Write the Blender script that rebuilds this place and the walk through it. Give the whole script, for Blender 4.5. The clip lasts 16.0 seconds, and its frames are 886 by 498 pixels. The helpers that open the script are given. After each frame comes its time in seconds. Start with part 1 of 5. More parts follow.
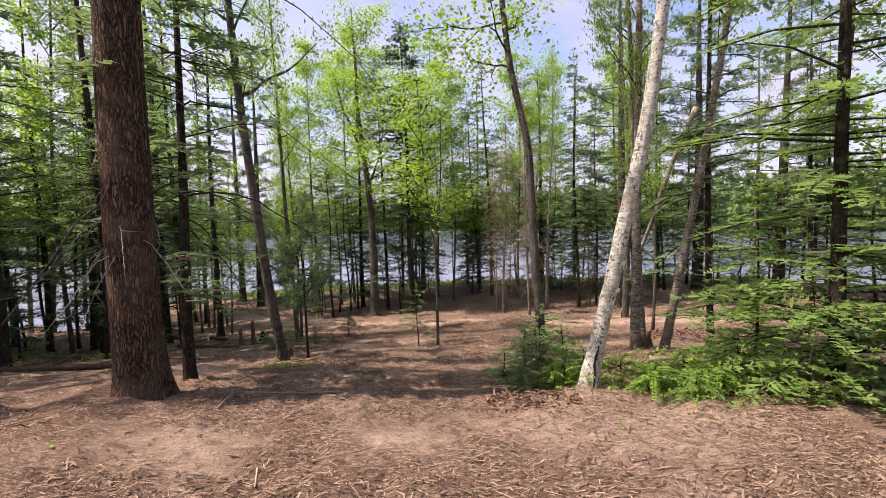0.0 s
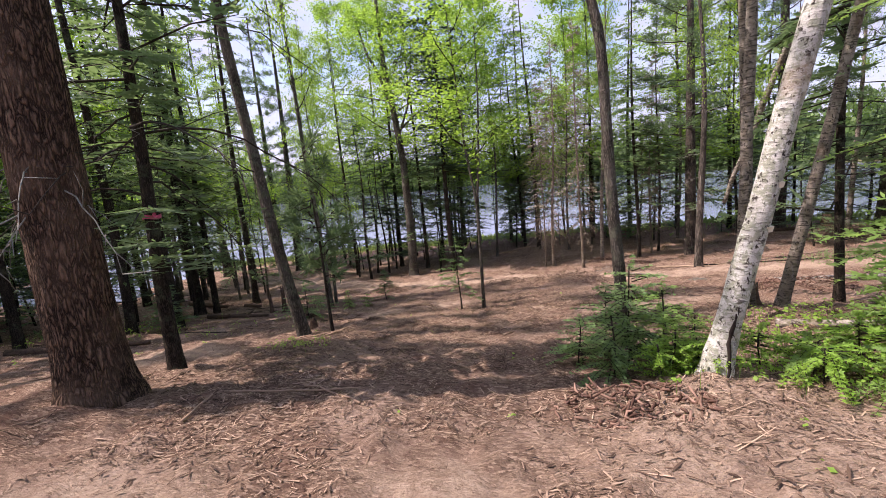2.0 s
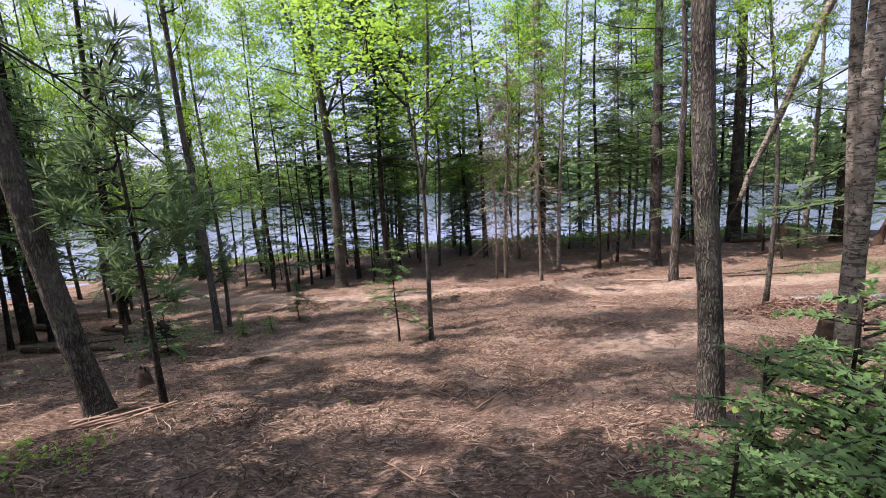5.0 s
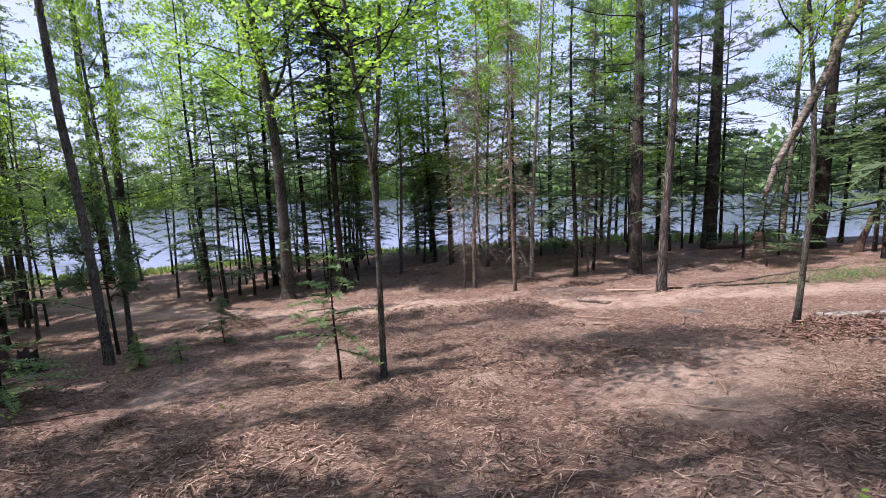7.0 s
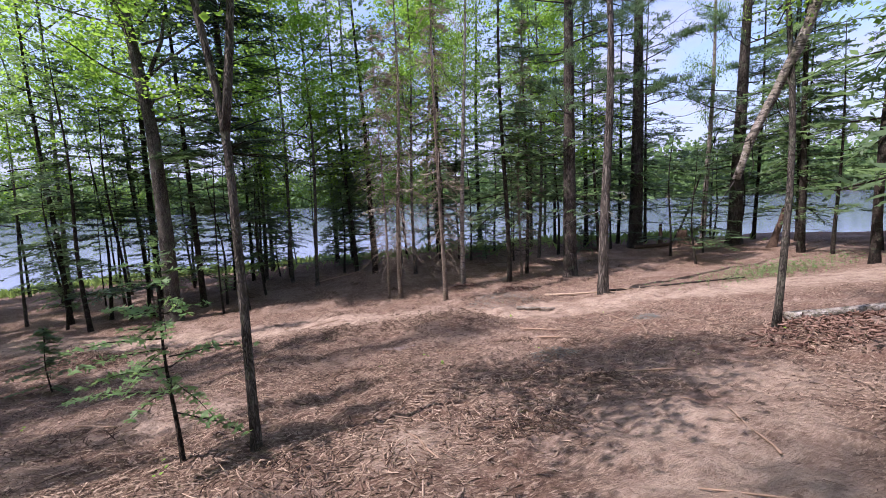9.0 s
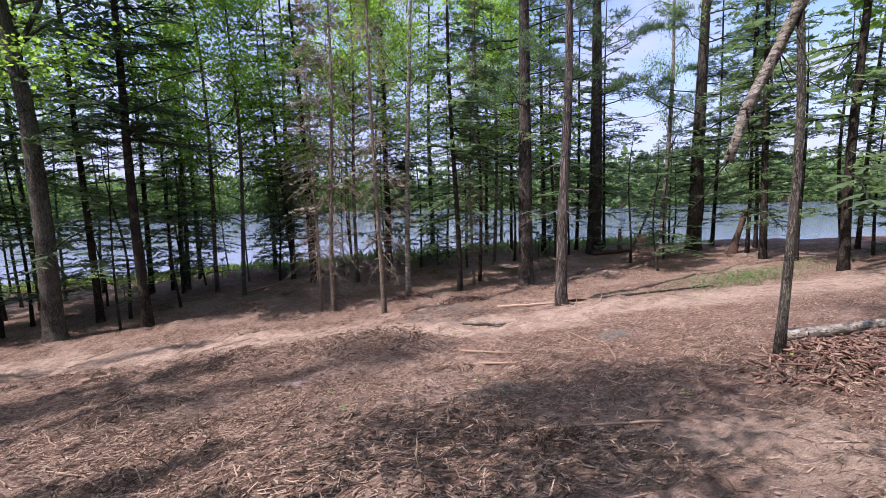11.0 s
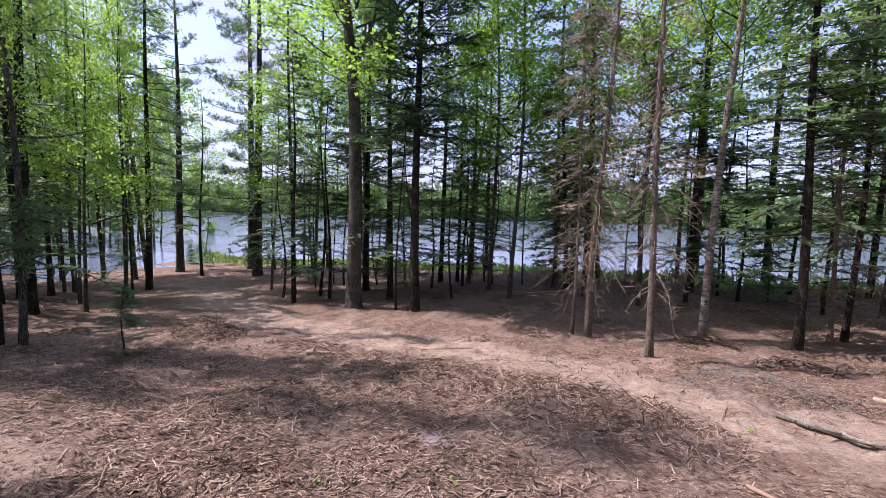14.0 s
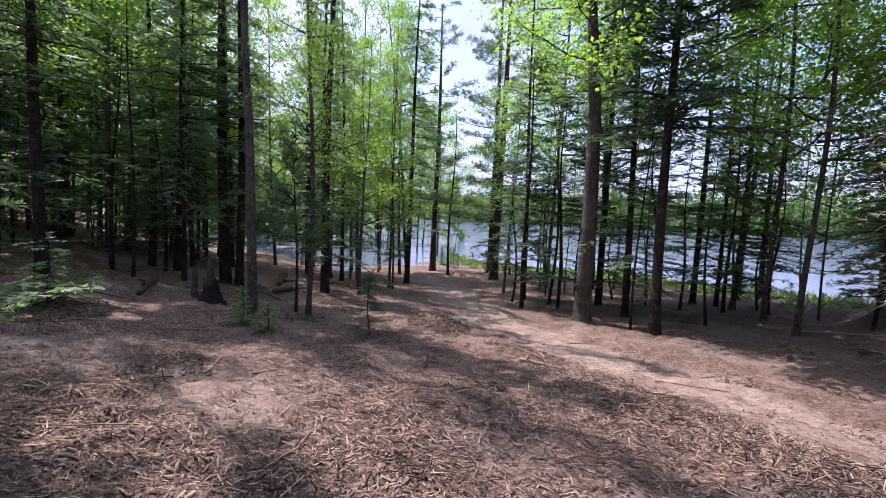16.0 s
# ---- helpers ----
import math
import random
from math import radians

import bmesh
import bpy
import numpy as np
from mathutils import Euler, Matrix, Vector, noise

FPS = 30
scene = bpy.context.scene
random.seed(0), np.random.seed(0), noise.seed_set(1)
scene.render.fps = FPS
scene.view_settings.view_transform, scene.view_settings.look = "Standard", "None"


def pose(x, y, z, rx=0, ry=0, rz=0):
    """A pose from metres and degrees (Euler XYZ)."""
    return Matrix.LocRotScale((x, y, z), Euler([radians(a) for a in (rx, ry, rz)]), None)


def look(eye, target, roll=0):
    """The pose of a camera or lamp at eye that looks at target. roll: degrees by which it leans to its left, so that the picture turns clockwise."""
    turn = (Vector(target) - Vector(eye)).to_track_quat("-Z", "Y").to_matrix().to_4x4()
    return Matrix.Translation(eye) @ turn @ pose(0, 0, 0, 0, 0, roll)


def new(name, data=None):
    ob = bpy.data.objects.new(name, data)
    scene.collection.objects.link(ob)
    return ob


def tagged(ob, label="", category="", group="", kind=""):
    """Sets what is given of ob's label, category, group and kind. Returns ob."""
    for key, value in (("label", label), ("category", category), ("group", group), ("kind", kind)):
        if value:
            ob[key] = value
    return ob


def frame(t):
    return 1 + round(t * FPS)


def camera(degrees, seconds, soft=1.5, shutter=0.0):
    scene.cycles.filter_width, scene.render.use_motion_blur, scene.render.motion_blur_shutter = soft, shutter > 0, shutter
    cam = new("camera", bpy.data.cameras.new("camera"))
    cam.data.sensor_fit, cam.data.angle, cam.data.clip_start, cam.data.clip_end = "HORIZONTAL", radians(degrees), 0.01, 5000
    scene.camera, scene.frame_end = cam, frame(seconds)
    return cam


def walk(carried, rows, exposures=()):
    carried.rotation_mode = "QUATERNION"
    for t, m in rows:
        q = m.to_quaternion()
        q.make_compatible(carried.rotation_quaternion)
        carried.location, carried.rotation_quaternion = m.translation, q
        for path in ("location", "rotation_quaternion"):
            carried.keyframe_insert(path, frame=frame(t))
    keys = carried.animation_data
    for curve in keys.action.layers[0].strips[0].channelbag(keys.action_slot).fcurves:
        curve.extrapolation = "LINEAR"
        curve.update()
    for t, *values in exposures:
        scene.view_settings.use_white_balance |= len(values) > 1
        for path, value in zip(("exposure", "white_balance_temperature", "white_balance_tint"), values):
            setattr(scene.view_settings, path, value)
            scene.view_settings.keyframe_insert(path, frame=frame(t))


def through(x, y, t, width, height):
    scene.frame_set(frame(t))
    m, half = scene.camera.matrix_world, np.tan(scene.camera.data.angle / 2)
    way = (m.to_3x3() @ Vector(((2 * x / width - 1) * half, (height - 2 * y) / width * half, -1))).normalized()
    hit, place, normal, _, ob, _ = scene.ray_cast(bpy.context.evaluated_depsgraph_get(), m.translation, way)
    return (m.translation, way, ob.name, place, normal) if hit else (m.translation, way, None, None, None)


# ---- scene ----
cam = camera(90.6, 16.0, soft=0.55)
PATH = [
    (0, (0.114, 0.206, 1.404), (0.106, 2.202, 1.275), -1.6),
    (0.5, (0.118, 0.597, 1.312), (-0.012, 2.585, 1.143), -2.5),
    (1, (0.111, 1.06, 1.212), (-0.04, 3.041, 0.983), -2.4),
    (1.5, (0.057, 1.52, 1.174), (-0.093, 3.491, 0.87), -2.8),
    (2, (0.022, 2.057, 1.079), (-0.178, 4.022, 0.764), -5.1),
    (2.5, (-0.06, 2.622, 0.98), (-0.255, 4.586, 0.656), -2.3),
    (3, (-0.114, 3.199, 0.925), (-0.302, 5.162, 0.591), -4.1),
    (3.5, (-0.233, 3.783, 0.84), (-0.337, 5.75, 0.496), -2.4),
    (4, (-0.258, 4.258, 0.734), (-0.318, 6.231, 0.413), -1.8),
    (4.2, (-0.244, 4.463, 0.682), (-0.274, 6.437, 0.362), -1.8),
    (6.3, (-0.195, 6.657, 0.314), (0.036, 8.629, 0.072), -3.9),
    (6.5, (-0.143, 6.832, 0.301), (0.093, 8.803, 0.053), -3.3),
    (7, (-0.041, 7.278, 0.187), (0.215, 9.243, -0.084), -2.1),
    (7.5, (0.07, 7.729, 0.087), (0.524, 9.658, -0.185), -1.5),
    (8, (0.159, 8.187, -0.035), (0.626, 10.114, -0.301), -1.1),
    (8.5, (0.255, 8.651, -0.091), (0.767, 10.568, -0.345), -1.5),
    (9, (0.405, 9.022, -0.154), (0.985, 10.92, -0.402), -2.4),
    (9.5, (0.622, 9.408, -0.245), (1.255, 11.289, -0.491), -2.2),
    (9.7, (0.732, 9.554, -0.274), (1.41, 11.42, -0.514), -2.0),
    (11.8, (1.854, 10.994, -0.491), (2.602, 12.836, -0.706), -1.6),
    (12, (1.953, 11.182, -0.499), (2.605, 13.061, -0.71), -1.5),
    (12.5, (2.244, 11.658, -0.578), (2.786, 13.573, -0.778), -0.6),
    (13, (2.57, 12.043, -0.576), (2.719, 14.027, -0.774), -1.9),
    (13.5, (2.746, 12.342, -0.66), (2.482, 14.316, -0.846), -1.3),
    (14, (2.825, 12.652, -0.756), (2.231, 14.554, -0.927), 1.5),
    (14.5, (2.874, 12.993, -0.865), (1.865, 14.713, -1.019), 0.4),
    (15, (2.857, 13.129, -0.898), (1.617, 14.691, -1.047), 0.7),
    (15.5, (2.704, 13.288, -0.925), (1.364, 14.765, -1.073), 2.1),
    (16, (2.735, 13.32, -0.937), (1.253, 14.654, -1.092), 2.3),
]
walk(cam, [(t, look(eye, target, roll)) for t, eye, target, roll in PATH],
     exposures=((0, 1.08, 7450, 26), (2.0, 1.15, 6900, 28), (4.2, 1.22, 6600, 24), (6.5, 1.15, 6150, 27), (9.5, 1.08, 6050, 27), (13.0, 1.05, 6100, 27), (14.5, 1.18, 6000, 30), (16.0, 1.2, 5900, 29)))

# ---- light ----
SUN_ELEVATION, SUN_AZIMUTH = 55.0, -96.0      # azimuth: degrees from straight ahead (+y), negative to the left
world = bpy.data.worlds.new("world")
scene.world = world
world.use_nodes = True
wn = world.node_tree.nodes
sky = wn.new("ShaderNodeTexSky")
sky.sky_type, sky.sun_disc = "NISHITA", False
sky.sun_elevation, sky.sun_rotation = radians(SUN_ELEVATION), radians(SUN_AZIMUTH)
sky.air_density, sky.dust_density, sky.ozone_density = 1.0, 2.5, 4.0
wn["Background"].inputs["Strength"].default_value = 0.145
wl = world.node_tree.links
sky_way = wn.new("ShaderNodeTexCoord")
sky_split = wn.new("ShaderNodeSeparateXYZ")
wl.new(sky_way.outputs["Generated"], sky_split.inputs[0])
sky_rise = wn.new("ShaderNodeMath")
sky_rise.operation, sky_rise.inputs[1].default_value = "ADD", 0.22
wl.new(sky_split.outputs["Z"], sky_rise.inputs[0])
sky_flat = wn.new("ShaderNodeVectorMath")
sky_flat.operation = "DIVIDE"
wl.new(sky_way.outputs["Generated"], sky_flat.inputs[0])
wl.new(sky_rise.outputs[0], sky_flat.inputs[1])
cloud = wn.new("ShaderNodeTexNoise")
cloud.inputs["Scale"].default_value, cloud.inputs["Detail"].default_value, cloud.inputs["Roughness"].default_value = 1.7, 7.0, 0.58
wl.new(sky_flat.outputs[0], cloud.inputs["Vector"])
cloud_ramp = wn.new("ShaderNodeValToRGB")
cloud_ramp.color_ramp.elements[0].position, cloud_ramp.color_ramp.elements[1].position = 0.4, 0.66
wl.new(cloud.outputs["Fac"], cloud_ramp.inputs[0])
cloud_mix = wn.new("ShaderNodeMix")
cloud_mix.data_type = "RGBA"
cloud_mix.inputs[7].default_value = (2.5, 2.7, 3.55, 1)
haze = wn.new("ShaderNodeMapRange")     # a pale hazy band above the far shore
haze.inputs["From Min"].default_value, haze.inputs["From Max"].default_value = 0.3, 0.02
haze.inputs["To Min"].default_value, haze.inputs["To Max"].default_value = 0.0, 0.9
wl.new(sky_split.outputs["Z"], haze.inputs["Value"])
cover = wn.new("ShaderNodeMath")
cover.operation = "MAXIMUM"
wl.new(cloud_ramp.outputs[0], cover.inputs[0])
wl.new(haze.outputs[0], cover.inputs[1])
wl.new(cover.outputs[0], cloud_mix.inputs[0])
wl.new(sky.outputs[0], cloud_mix.inputs[6])
wl.new(cloud_mix.outputs[2], wn["Background"].inputs["Color"])
sun_data = bpy.data.lights.new("sun", "SUN")
sun_data.energy, sun_data.angle, sun_data.color = 3.6, radians(0.6), (1.0, 0.95, 0.87)
sun = new("sun", sun_data)
_e, _a = radians(SUN_ELEVATION), radians(SUN_AZIMUTH)
sun.matrix_world = look((math.sin(_a) * math.cos(_e) * 80, math.cos(_a) * math.cos(_e) * 80, math.sin(_e) * 80), (0, 0, 0))


# ---- materials ----
class Nodes:
    """A small hand for node trees."""

    def __init__(self, name):
        self.mat = bpy.data.materials.new(name)
        self.mat.use_nodes = True
        self.tree = self.mat.node_tree
        self.bsdf = self.tree.nodes["Principled BSDF"]
        self.out = self.tree.nodes["Material Output"]

    def add(self, kind, **values):
        n = self.tree.nodes.new(kind)
        for key, value in values.items():
            n.inputs[key.replace("_", " ")].default_value = value
        return n

    def link(self, a, b):
        self.tree.links.new(a, b)

    def coords(self, scale=(1, 1, 1)):
        tc = self.tree.nodes.new("ShaderNodeTexCoord")
        mp = self.add("ShaderNodeMapping", Scale=scale)
        self.link(tc.outputs["Object"], mp.inputs[0])
        return mp.outputs[0]

    def noise(self, vec, scale, detail=4.0, rough=0.6):
        n = self.add("ShaderNodeTexNoise", Scale=scale, Detail=detail, Roughness=rough)
        if vec is not None:
            self.link(vec, n.inputs["Vector"])
        return n.outputs["Fac"]

    def ramp(self, fac, stops):
        n = self.tree.nodes.new("ShaderNodeValToRGB")
        el = n.color_ramp.elements
        while len(el) < len(stops):
            el.new(0.5)
        for e, (p, c) in zip(el, stops):
            e.position, e.color = p, (*c, 1)
        self.link(fac, n.inputs[0])
        return n.outputs[0]

    def mix(self, fac, a, b, blend="MIX"):
        n = self.tree.nodes.new("ShaderNodeMix")
        n.data_type, n.blend_type = "RGBA", blend
        for socket, value in ((n.inputs[0], fac), (n.inputs[6], a), (n.inputs[7], b)):
            if isinstance(value, (int, float)):
                socket.default_value = value
            elif isinstance(value, tuple):
                socket.default_value = (*value, 1)
            else:
                self.link(value, socket)
        return n.outputs[2]

    def bump(self, height, strength=0.5, distance=0.02):
        n = self.add("ShaderNodeBump", Strength=strength, Distance=distance)
        self.link(height, n.inputs["Height"])
        self.link(n.outputs[0], self.bsdf.inputs["Normal"])

    def island(self):
        return self.tree.nodes.new("ShaderNodeNewGeometry").outputs["Random Per Island"]

    def finish(self, color, rough=0.9, spec=0.25):
        self.link(color, self.bsdf.inputs["Base Color"])
        self.bsdf.inputs["Roughness"].default_value = rough
        self.bsdf.inputs["Specular IOR Level"].default_value = spec
        return self.mat


def bark(name, dark, mid, light, scale, stretch, moss=0.0, relief=0.03):
    n = Nodes(name)
    v = n.coords((1, 1, stretch))
    furrow = n.tree.nodes.new("ShaderNodeTexVoronoi")
    furrow.feature = "DISTANCE_TO_EDGE"
    furrow.inputs["Scale"].default_value = scale
    warp = n.tree.nodes.new("ShaderNodeVectorMath")
    wob = n.add("ShaderNodeTexNoise", Scale=scale * 0.7, Detail=3.0)
    n.link(v, wob.inputs["Vector"])
    warp.operation = "MULTIPLY_ADD"
    n.link(wob.outputs["Color"], warp.inputs[0])
    warp.inputs[1].default_value = (0.09, 0.09, 0.2)
    n.link(v, warp.inputs[2])
    n.link(warp.outputs[0], furrow.inputs["Vector"])
    ridge = n.ramp(furrow.outputs["Distance"], [(0.02, (0, 0, 0)), (0.32, (1, 1, 1))])
    fine = n.noise(v, scale * 5, 6, 0.7)
    blot = n.noise(n.coords(), 1.6, 4, 0.6)
    col = n.mix(ridge, dark, n.ramp(fine, [(0.3, mid), (0.7, light)]))
    col = n.mix(n.ramp(blot, [(0.45, (0, 0, 0)), (0.7, (0.55, 0.55, 0.55))]), col, light)
    if moss:
        col = n.mix(n.ramp(n.noise(n.coords(), 5.0, 5, 0.7), [(0.52, (0, 0, 0)), (0.66, (moss, moss, moss))]), col, (0.2, 0.24, 0.15))
    height = n.mix(0.35, ridge, fine)
    n.bump(height, 0.9, relief)
    return n.finish(col, 0.92, 0.15)


def birch_bark(name, dark, mid, light, lichen, bands):
    """Pale bark in patches, short dark dashes, black scabs and grey-green lichen."""
    n = Nodes(name)
    v = n.coords()
    base = n.ramp(n.noise(v, 5, 6, 0.7), [(0.3, dark), (0.48, mid), (0.7, light)])
    dashes = n.noise(n.coords((2.2, 2.2, 12)), 3.0, 4, 0.65)
    col = n.mix(n.ramp(dashes, [(bands, (0, 0, 0)), (bands + 0.05, (0.85, 0.85, 0.85))]), base, (0.05, 0.042, 0.036))
    lich = n.noise(v, 15, 7, 0.75)
    col = n.mix(n.ramp(lich, [(lichen, (0, 0, 0)), (lichen + 0.06, (0.8, 0.8, 0.8))]), col, tuple(0.55 * c for c in (mid[0], mid[1] * 1.08, mid[2] * 0.86)))
    scab = n.noise(n.coords((1, 1, 0.8)), 22.0, 6, 0.75)
    col = n.mix(n.ramp(scab, [(0.55, (0, 0, 0)), (0.6, (1, 1, 1))]), col, (0.045, 0.038, 0.032))
    warm = n.noise(v, 2.3, 4, 0.6)
    col = n.mix(n.ramp(warm, [(0.56, (0, 0, 0)), (0.74, (0.5, 0.5, 0.5))]), col, tuple(c * k for c, k in zip(mid, (0.75, 0.55, 0.4))))
    n.bump(n.mix(0.55, dashes, n.mix(0.5, scab, lich)), 1.0, 0.03)
    return n.finish(col, 0.85, 0.15)


def leaf(name, dark, light, through=0.45, tint=(0.35, 0.6, 0.05)):
    n = Nodes(name)
    info = n.tree.nodes.new("ShaderNodeObjectInfo")
    a = n.mix(n.island(), dark, light)
    a = n.mix(n.ramp(info.outputs["Random"], [(0, (0, 0, 0)), (1, (0.5, 0.5, 0.5))]), a, tuple(0.6 * c for c in light))
    n.finish(a, 0.55, 0.3)
    tr = n.tree.nodes.new("ShaderNodeBsdfTranslucent")
    n.link(n.mix(0.75, a, tint, "MIX"), tr.inputs[0])
    ms = n.tree.nodes.new("ShaderNodeMixShader")
    ms.inputs[0].default_value = through
    n.link(n.bsdf.outputs[0], ms.inputs[1])
    n.link(tr.outputs[0], ms.inputs[2])
    n.link(ms.outputs[0], n.out.inputs[0])
    return n.mat


def litter(name, dark, mid, light):
    n = Nodes(name)
    col = n.ramp(n.island(), [(0.0, dark), (0.5, mid), (0.85, light), (1.0, tuple(min(0.8, c * 1.2) for c in light))])
    grain = n.noise(n.coords((1, 1, 1)), 60, 3)
    col = n.mix(n.ramp(grain, [(0.3, (0, 0, 0)), (0.8, (0.35, 0.35, 0.35))]), col, dark)
    return n.finish(col, 0.9, 0.15)


def ground_material():
    """Mulch: many crossing wood fibres, light and dark, over reddish soil."""
    n = Nodes("forest_floor")
    v = n.coords()
    col = n.ramp(n.noise(v, 0.45, 5, 0.6), [(0.3, (0.13, 0.084, 0.06)), (0.5, (0.205, 0.138, 0.099)), (0.7, (0.3, 0.212, 0.156))])
    dust = n.noise(v, 1.3, 6, 0.66)
    col = n.mix(n.ramp(dust, [(0.54, (0, 0, 0)), (0.66, (0.7, 0.7, 0.7))]), col, (0.43, 0.32, 0.24))
    col = n.mix(n.ramp(dust, [(0.36, (0.75, 0.75, 0.75)), (0.46, (0, 0, 0))]), col, (0.12, 0.074, 0.053))
    grain = n.noise(v, 30, 8, 0.8)
    col = n.mix(n.ramp(grain, [(0.34, (0.7, 0.7, 0.7)), (0.58, (0, 0, 0))]), col, (0.12, 0.068, 0.05))
    height = grain
    # small chips: cells turned every way, each of its own tone
    for k, (turn, scale, share) in enumerate(((20, 30, 0.55), (80, 40, 0.5), (140, 24, 0.5))):
        tc = n.tree.nodes.new("ShaderNodeTexCoord")
        mp = n.add("ShaderNodeMapping", Scale=(1.0, 2.6, 1.0), Rotation=(0, 0, radians(turn)))
        n.link(tc.outputs["Object"], mp.inputs[0])
        warp = n.tree.nodes.new("ShaderNodeVectorMath")
        warp.operation = "MULTIPLY_ADD"
        shift = n.add("ShaderNodeTexNoise", Scale=5.0, Detail=2.0)
        n.link(tc.outputs["Object"], shift.inputs["Vector"])
        n.link(shift.outputs["Color"], warp.inputs[0])
        warp.inputs[1].default_value = (0.07, 0.07, 0.0)
        n.link(mp.outputs[0], warp.inputs[2])
        cell = n.tree.nodes.new("ShaderNodeTexVoronoi")
        cell.inputs["Scale"].default_value = scale
        n.link(warp.outputs[0], cell.inputs["Vector"])
        tone = n.tree.nodes.new("ShaderNodeSeparateColor")
        n.link(cell.outputs["Color"], tone.inputs[0])
        chip = n.ramp(tone.outputs[0], [(0.0, (0.06, 0.036, 0.027)), (0.4, (0.15, 0.095, 0.068)), (0.75, (0.28, 0.192, 0.14)), (1.0, (0.5, 0.37, 0.275))])
        there = n.ramp(tone.outputs[1], [(share - 0.02, (0, 0, 0)), (share + 0.02, (0.8, 0.8, 0.8))])
        col = n.mix(there, col, chip)
        height = n.mix(0.35, height, n.mix(there, (0.3, 0.3, 0.3), n.ramp(cell.outputs["Distance"], [(0.0, (1, 1, 1)), (0.7, (0.2, 0.2, 0.2))])))
    debris = n.noise(v, 2.2, 7, 0.7)
    col = n.mix(n.ramp(debris, [(0.49, (0, 0, 0)), (0.63, (0.65, 0.65, 0.65))]), col, (0.16, 0.092, 0.068))
    # pale scraped soil with few fibres
    clay = n.ramp(n.noise(v, 0.7, 6, 0.65), [(0.5, (0, 0, 0)), (0.62, (0.72, 0.72, 0.72))])
    col = n.mix(clay, col, n.ramp(n.noise(v, 18, 6, 0.75), [(0.35, (0.2, 0.135, 0.102)), (0.6, (0.39, 0.285, 0.225))]))
    # bare soil along the machines' track, painted paler also where sun lies
    att = n.tree.nodes.new("ShaderNodeAttribute")
    att.attribute_name = "bare_sunlit_soil"
    ragged = n.tree.nodes.new("ShaderNodeMath")
    ragged.operation = "MULTIPLY"
    n.link(att.outputs["Fac"], ragged.inputs[0])
    n.link(n.ramp(n.noise(v, 3.2, 7, 0.7), [(0.34, (0.1, 0.1, 0.1)), (0.6, (1, 1, 1))]), ragged.inputs[1])
    col = n.mix(ragged.outputs[0], col, n.ramp(n.noise(v, 24, 7, 0.8), [(0.3, (0.22, 0.15, 0.106)), (0.52, (0.42, 0.315, 0.238)), (0.7, (0.57, 0.45, 0.36))]))
    # clods and torn bark lying on it
    clod = n.noise(v, 7.5, 9, 0.78)
    col = n.mix(n.ramp(clod, [(0.55, (0, 0, 0)), (0.63, (0.7, 0.7, 0.7))]), col, (0.11, 0.066, 0.048))
    col = n.mix(n.ramp(clod, [(0.36, (0.5, 0.5, 0.5)), (0.42, (0, 0, 0))]), col, (0.44, 0.33, 0.25))
    height = n.mix(0.4, height, clod)
    # beyond the lake the ground is covered by leafy growth
    split = n.tree.nodes.new("ShaderNodeSeparateXYZ")
    n.link(v, split.inputs[0])
    over = n.tree.nodes.new("ShaderNodeMapRange")
    over.inputs["From Min"].default_value, over.inputs["From Max"].default_value = 120, 160
    n.link(split.outputs["Y"], over.inputs["Value"])
    col = n.mix(over.outputs[0], col, (0.06, 0.1, 0.035))
    n.bump(height, 1.0, 0.08)
    return n.finish(col, 0.95, 0.1)


def water_material():
    n = Nodes("lake_water")
    v = n.coords((1.0, 2.2, 1))
    waves = n.mix(0.45, n.noise(v, 1.1, 6, 0.65), n.noise(v, 0.22, 3, 0.5))
    n.bump(waves, 0.13, 0.1)
    col = n.ramp(n.noise(v, 0.03, 3), [(0.3, (0.115, 0.14, 0.215)), (0.7, (0.15, 0.18, 0.27))])
    n.finish(col, 0.12, 1.0)
    n.bsdf.inputs["IOR"].default_value = 1.333
    return n.mat


def plain(name, color, rough=0.8, grain=30.0, vary=0.35):
    n = Nodes(name)
    dark = tuple(c * (1 - vary) for c in color)
    fac = n.noise(n.coords(), grain, 5, 0.7)
    n.bump(fac, 0.4, 0.006)
    return n.finish(n.ramp(fac, [(0.3, dark), (0.7, color)]), rough, 0.25)


M_PINE = bark("pine_bark", (0.018, 0.011, 0.008), (0.125, 0.074, 0.05), (0.25, 0.165, 0.115), 24, 0.26, 0.0, 0.05)
M_GREYPINE = bark("grey_pine_bark", (0.02, 0.016, 0.013), (0.07, 0.055, 0.047), (0.14, 0.115, 0.1), 22, 0.3, 0.3, 0.04)
M_DARK = bark("hemlock_bark", (0.01, 0.008, 0.0065), (0.046, 0.034, 0.027), (0.1, 0.078, 0.062), 34, 0.3, 0.3)
M_GREY = bark("maple_bark", (0.03, 0.026, 0.022), (0.12, 0.1, 0.082), (0.24, 0.21, 0.178), 32, 0.25, 0.45)
M_PALE = bark("pale_spruce_bark", (0.1, 0.075, 0.055), (0.26, 0.2, 0.155), (0.42, 0.345, 0.275), 36, 0.4, 0.25)
M_SNAG = bark("stripped_snag_wood", (0.03, 0.025, 0.021), (0.13, 0.108, 0.09), (0.25, 0.215, 0.185), 20, 0.16, 0.15, 0.06)
M_BIRCH = birch_bark("birch_bark", (0.34, 0.33, 0.3), (0.5, 0.495, 0.46), (0.69, 0.69, 0.66), 0.48, 0.58)
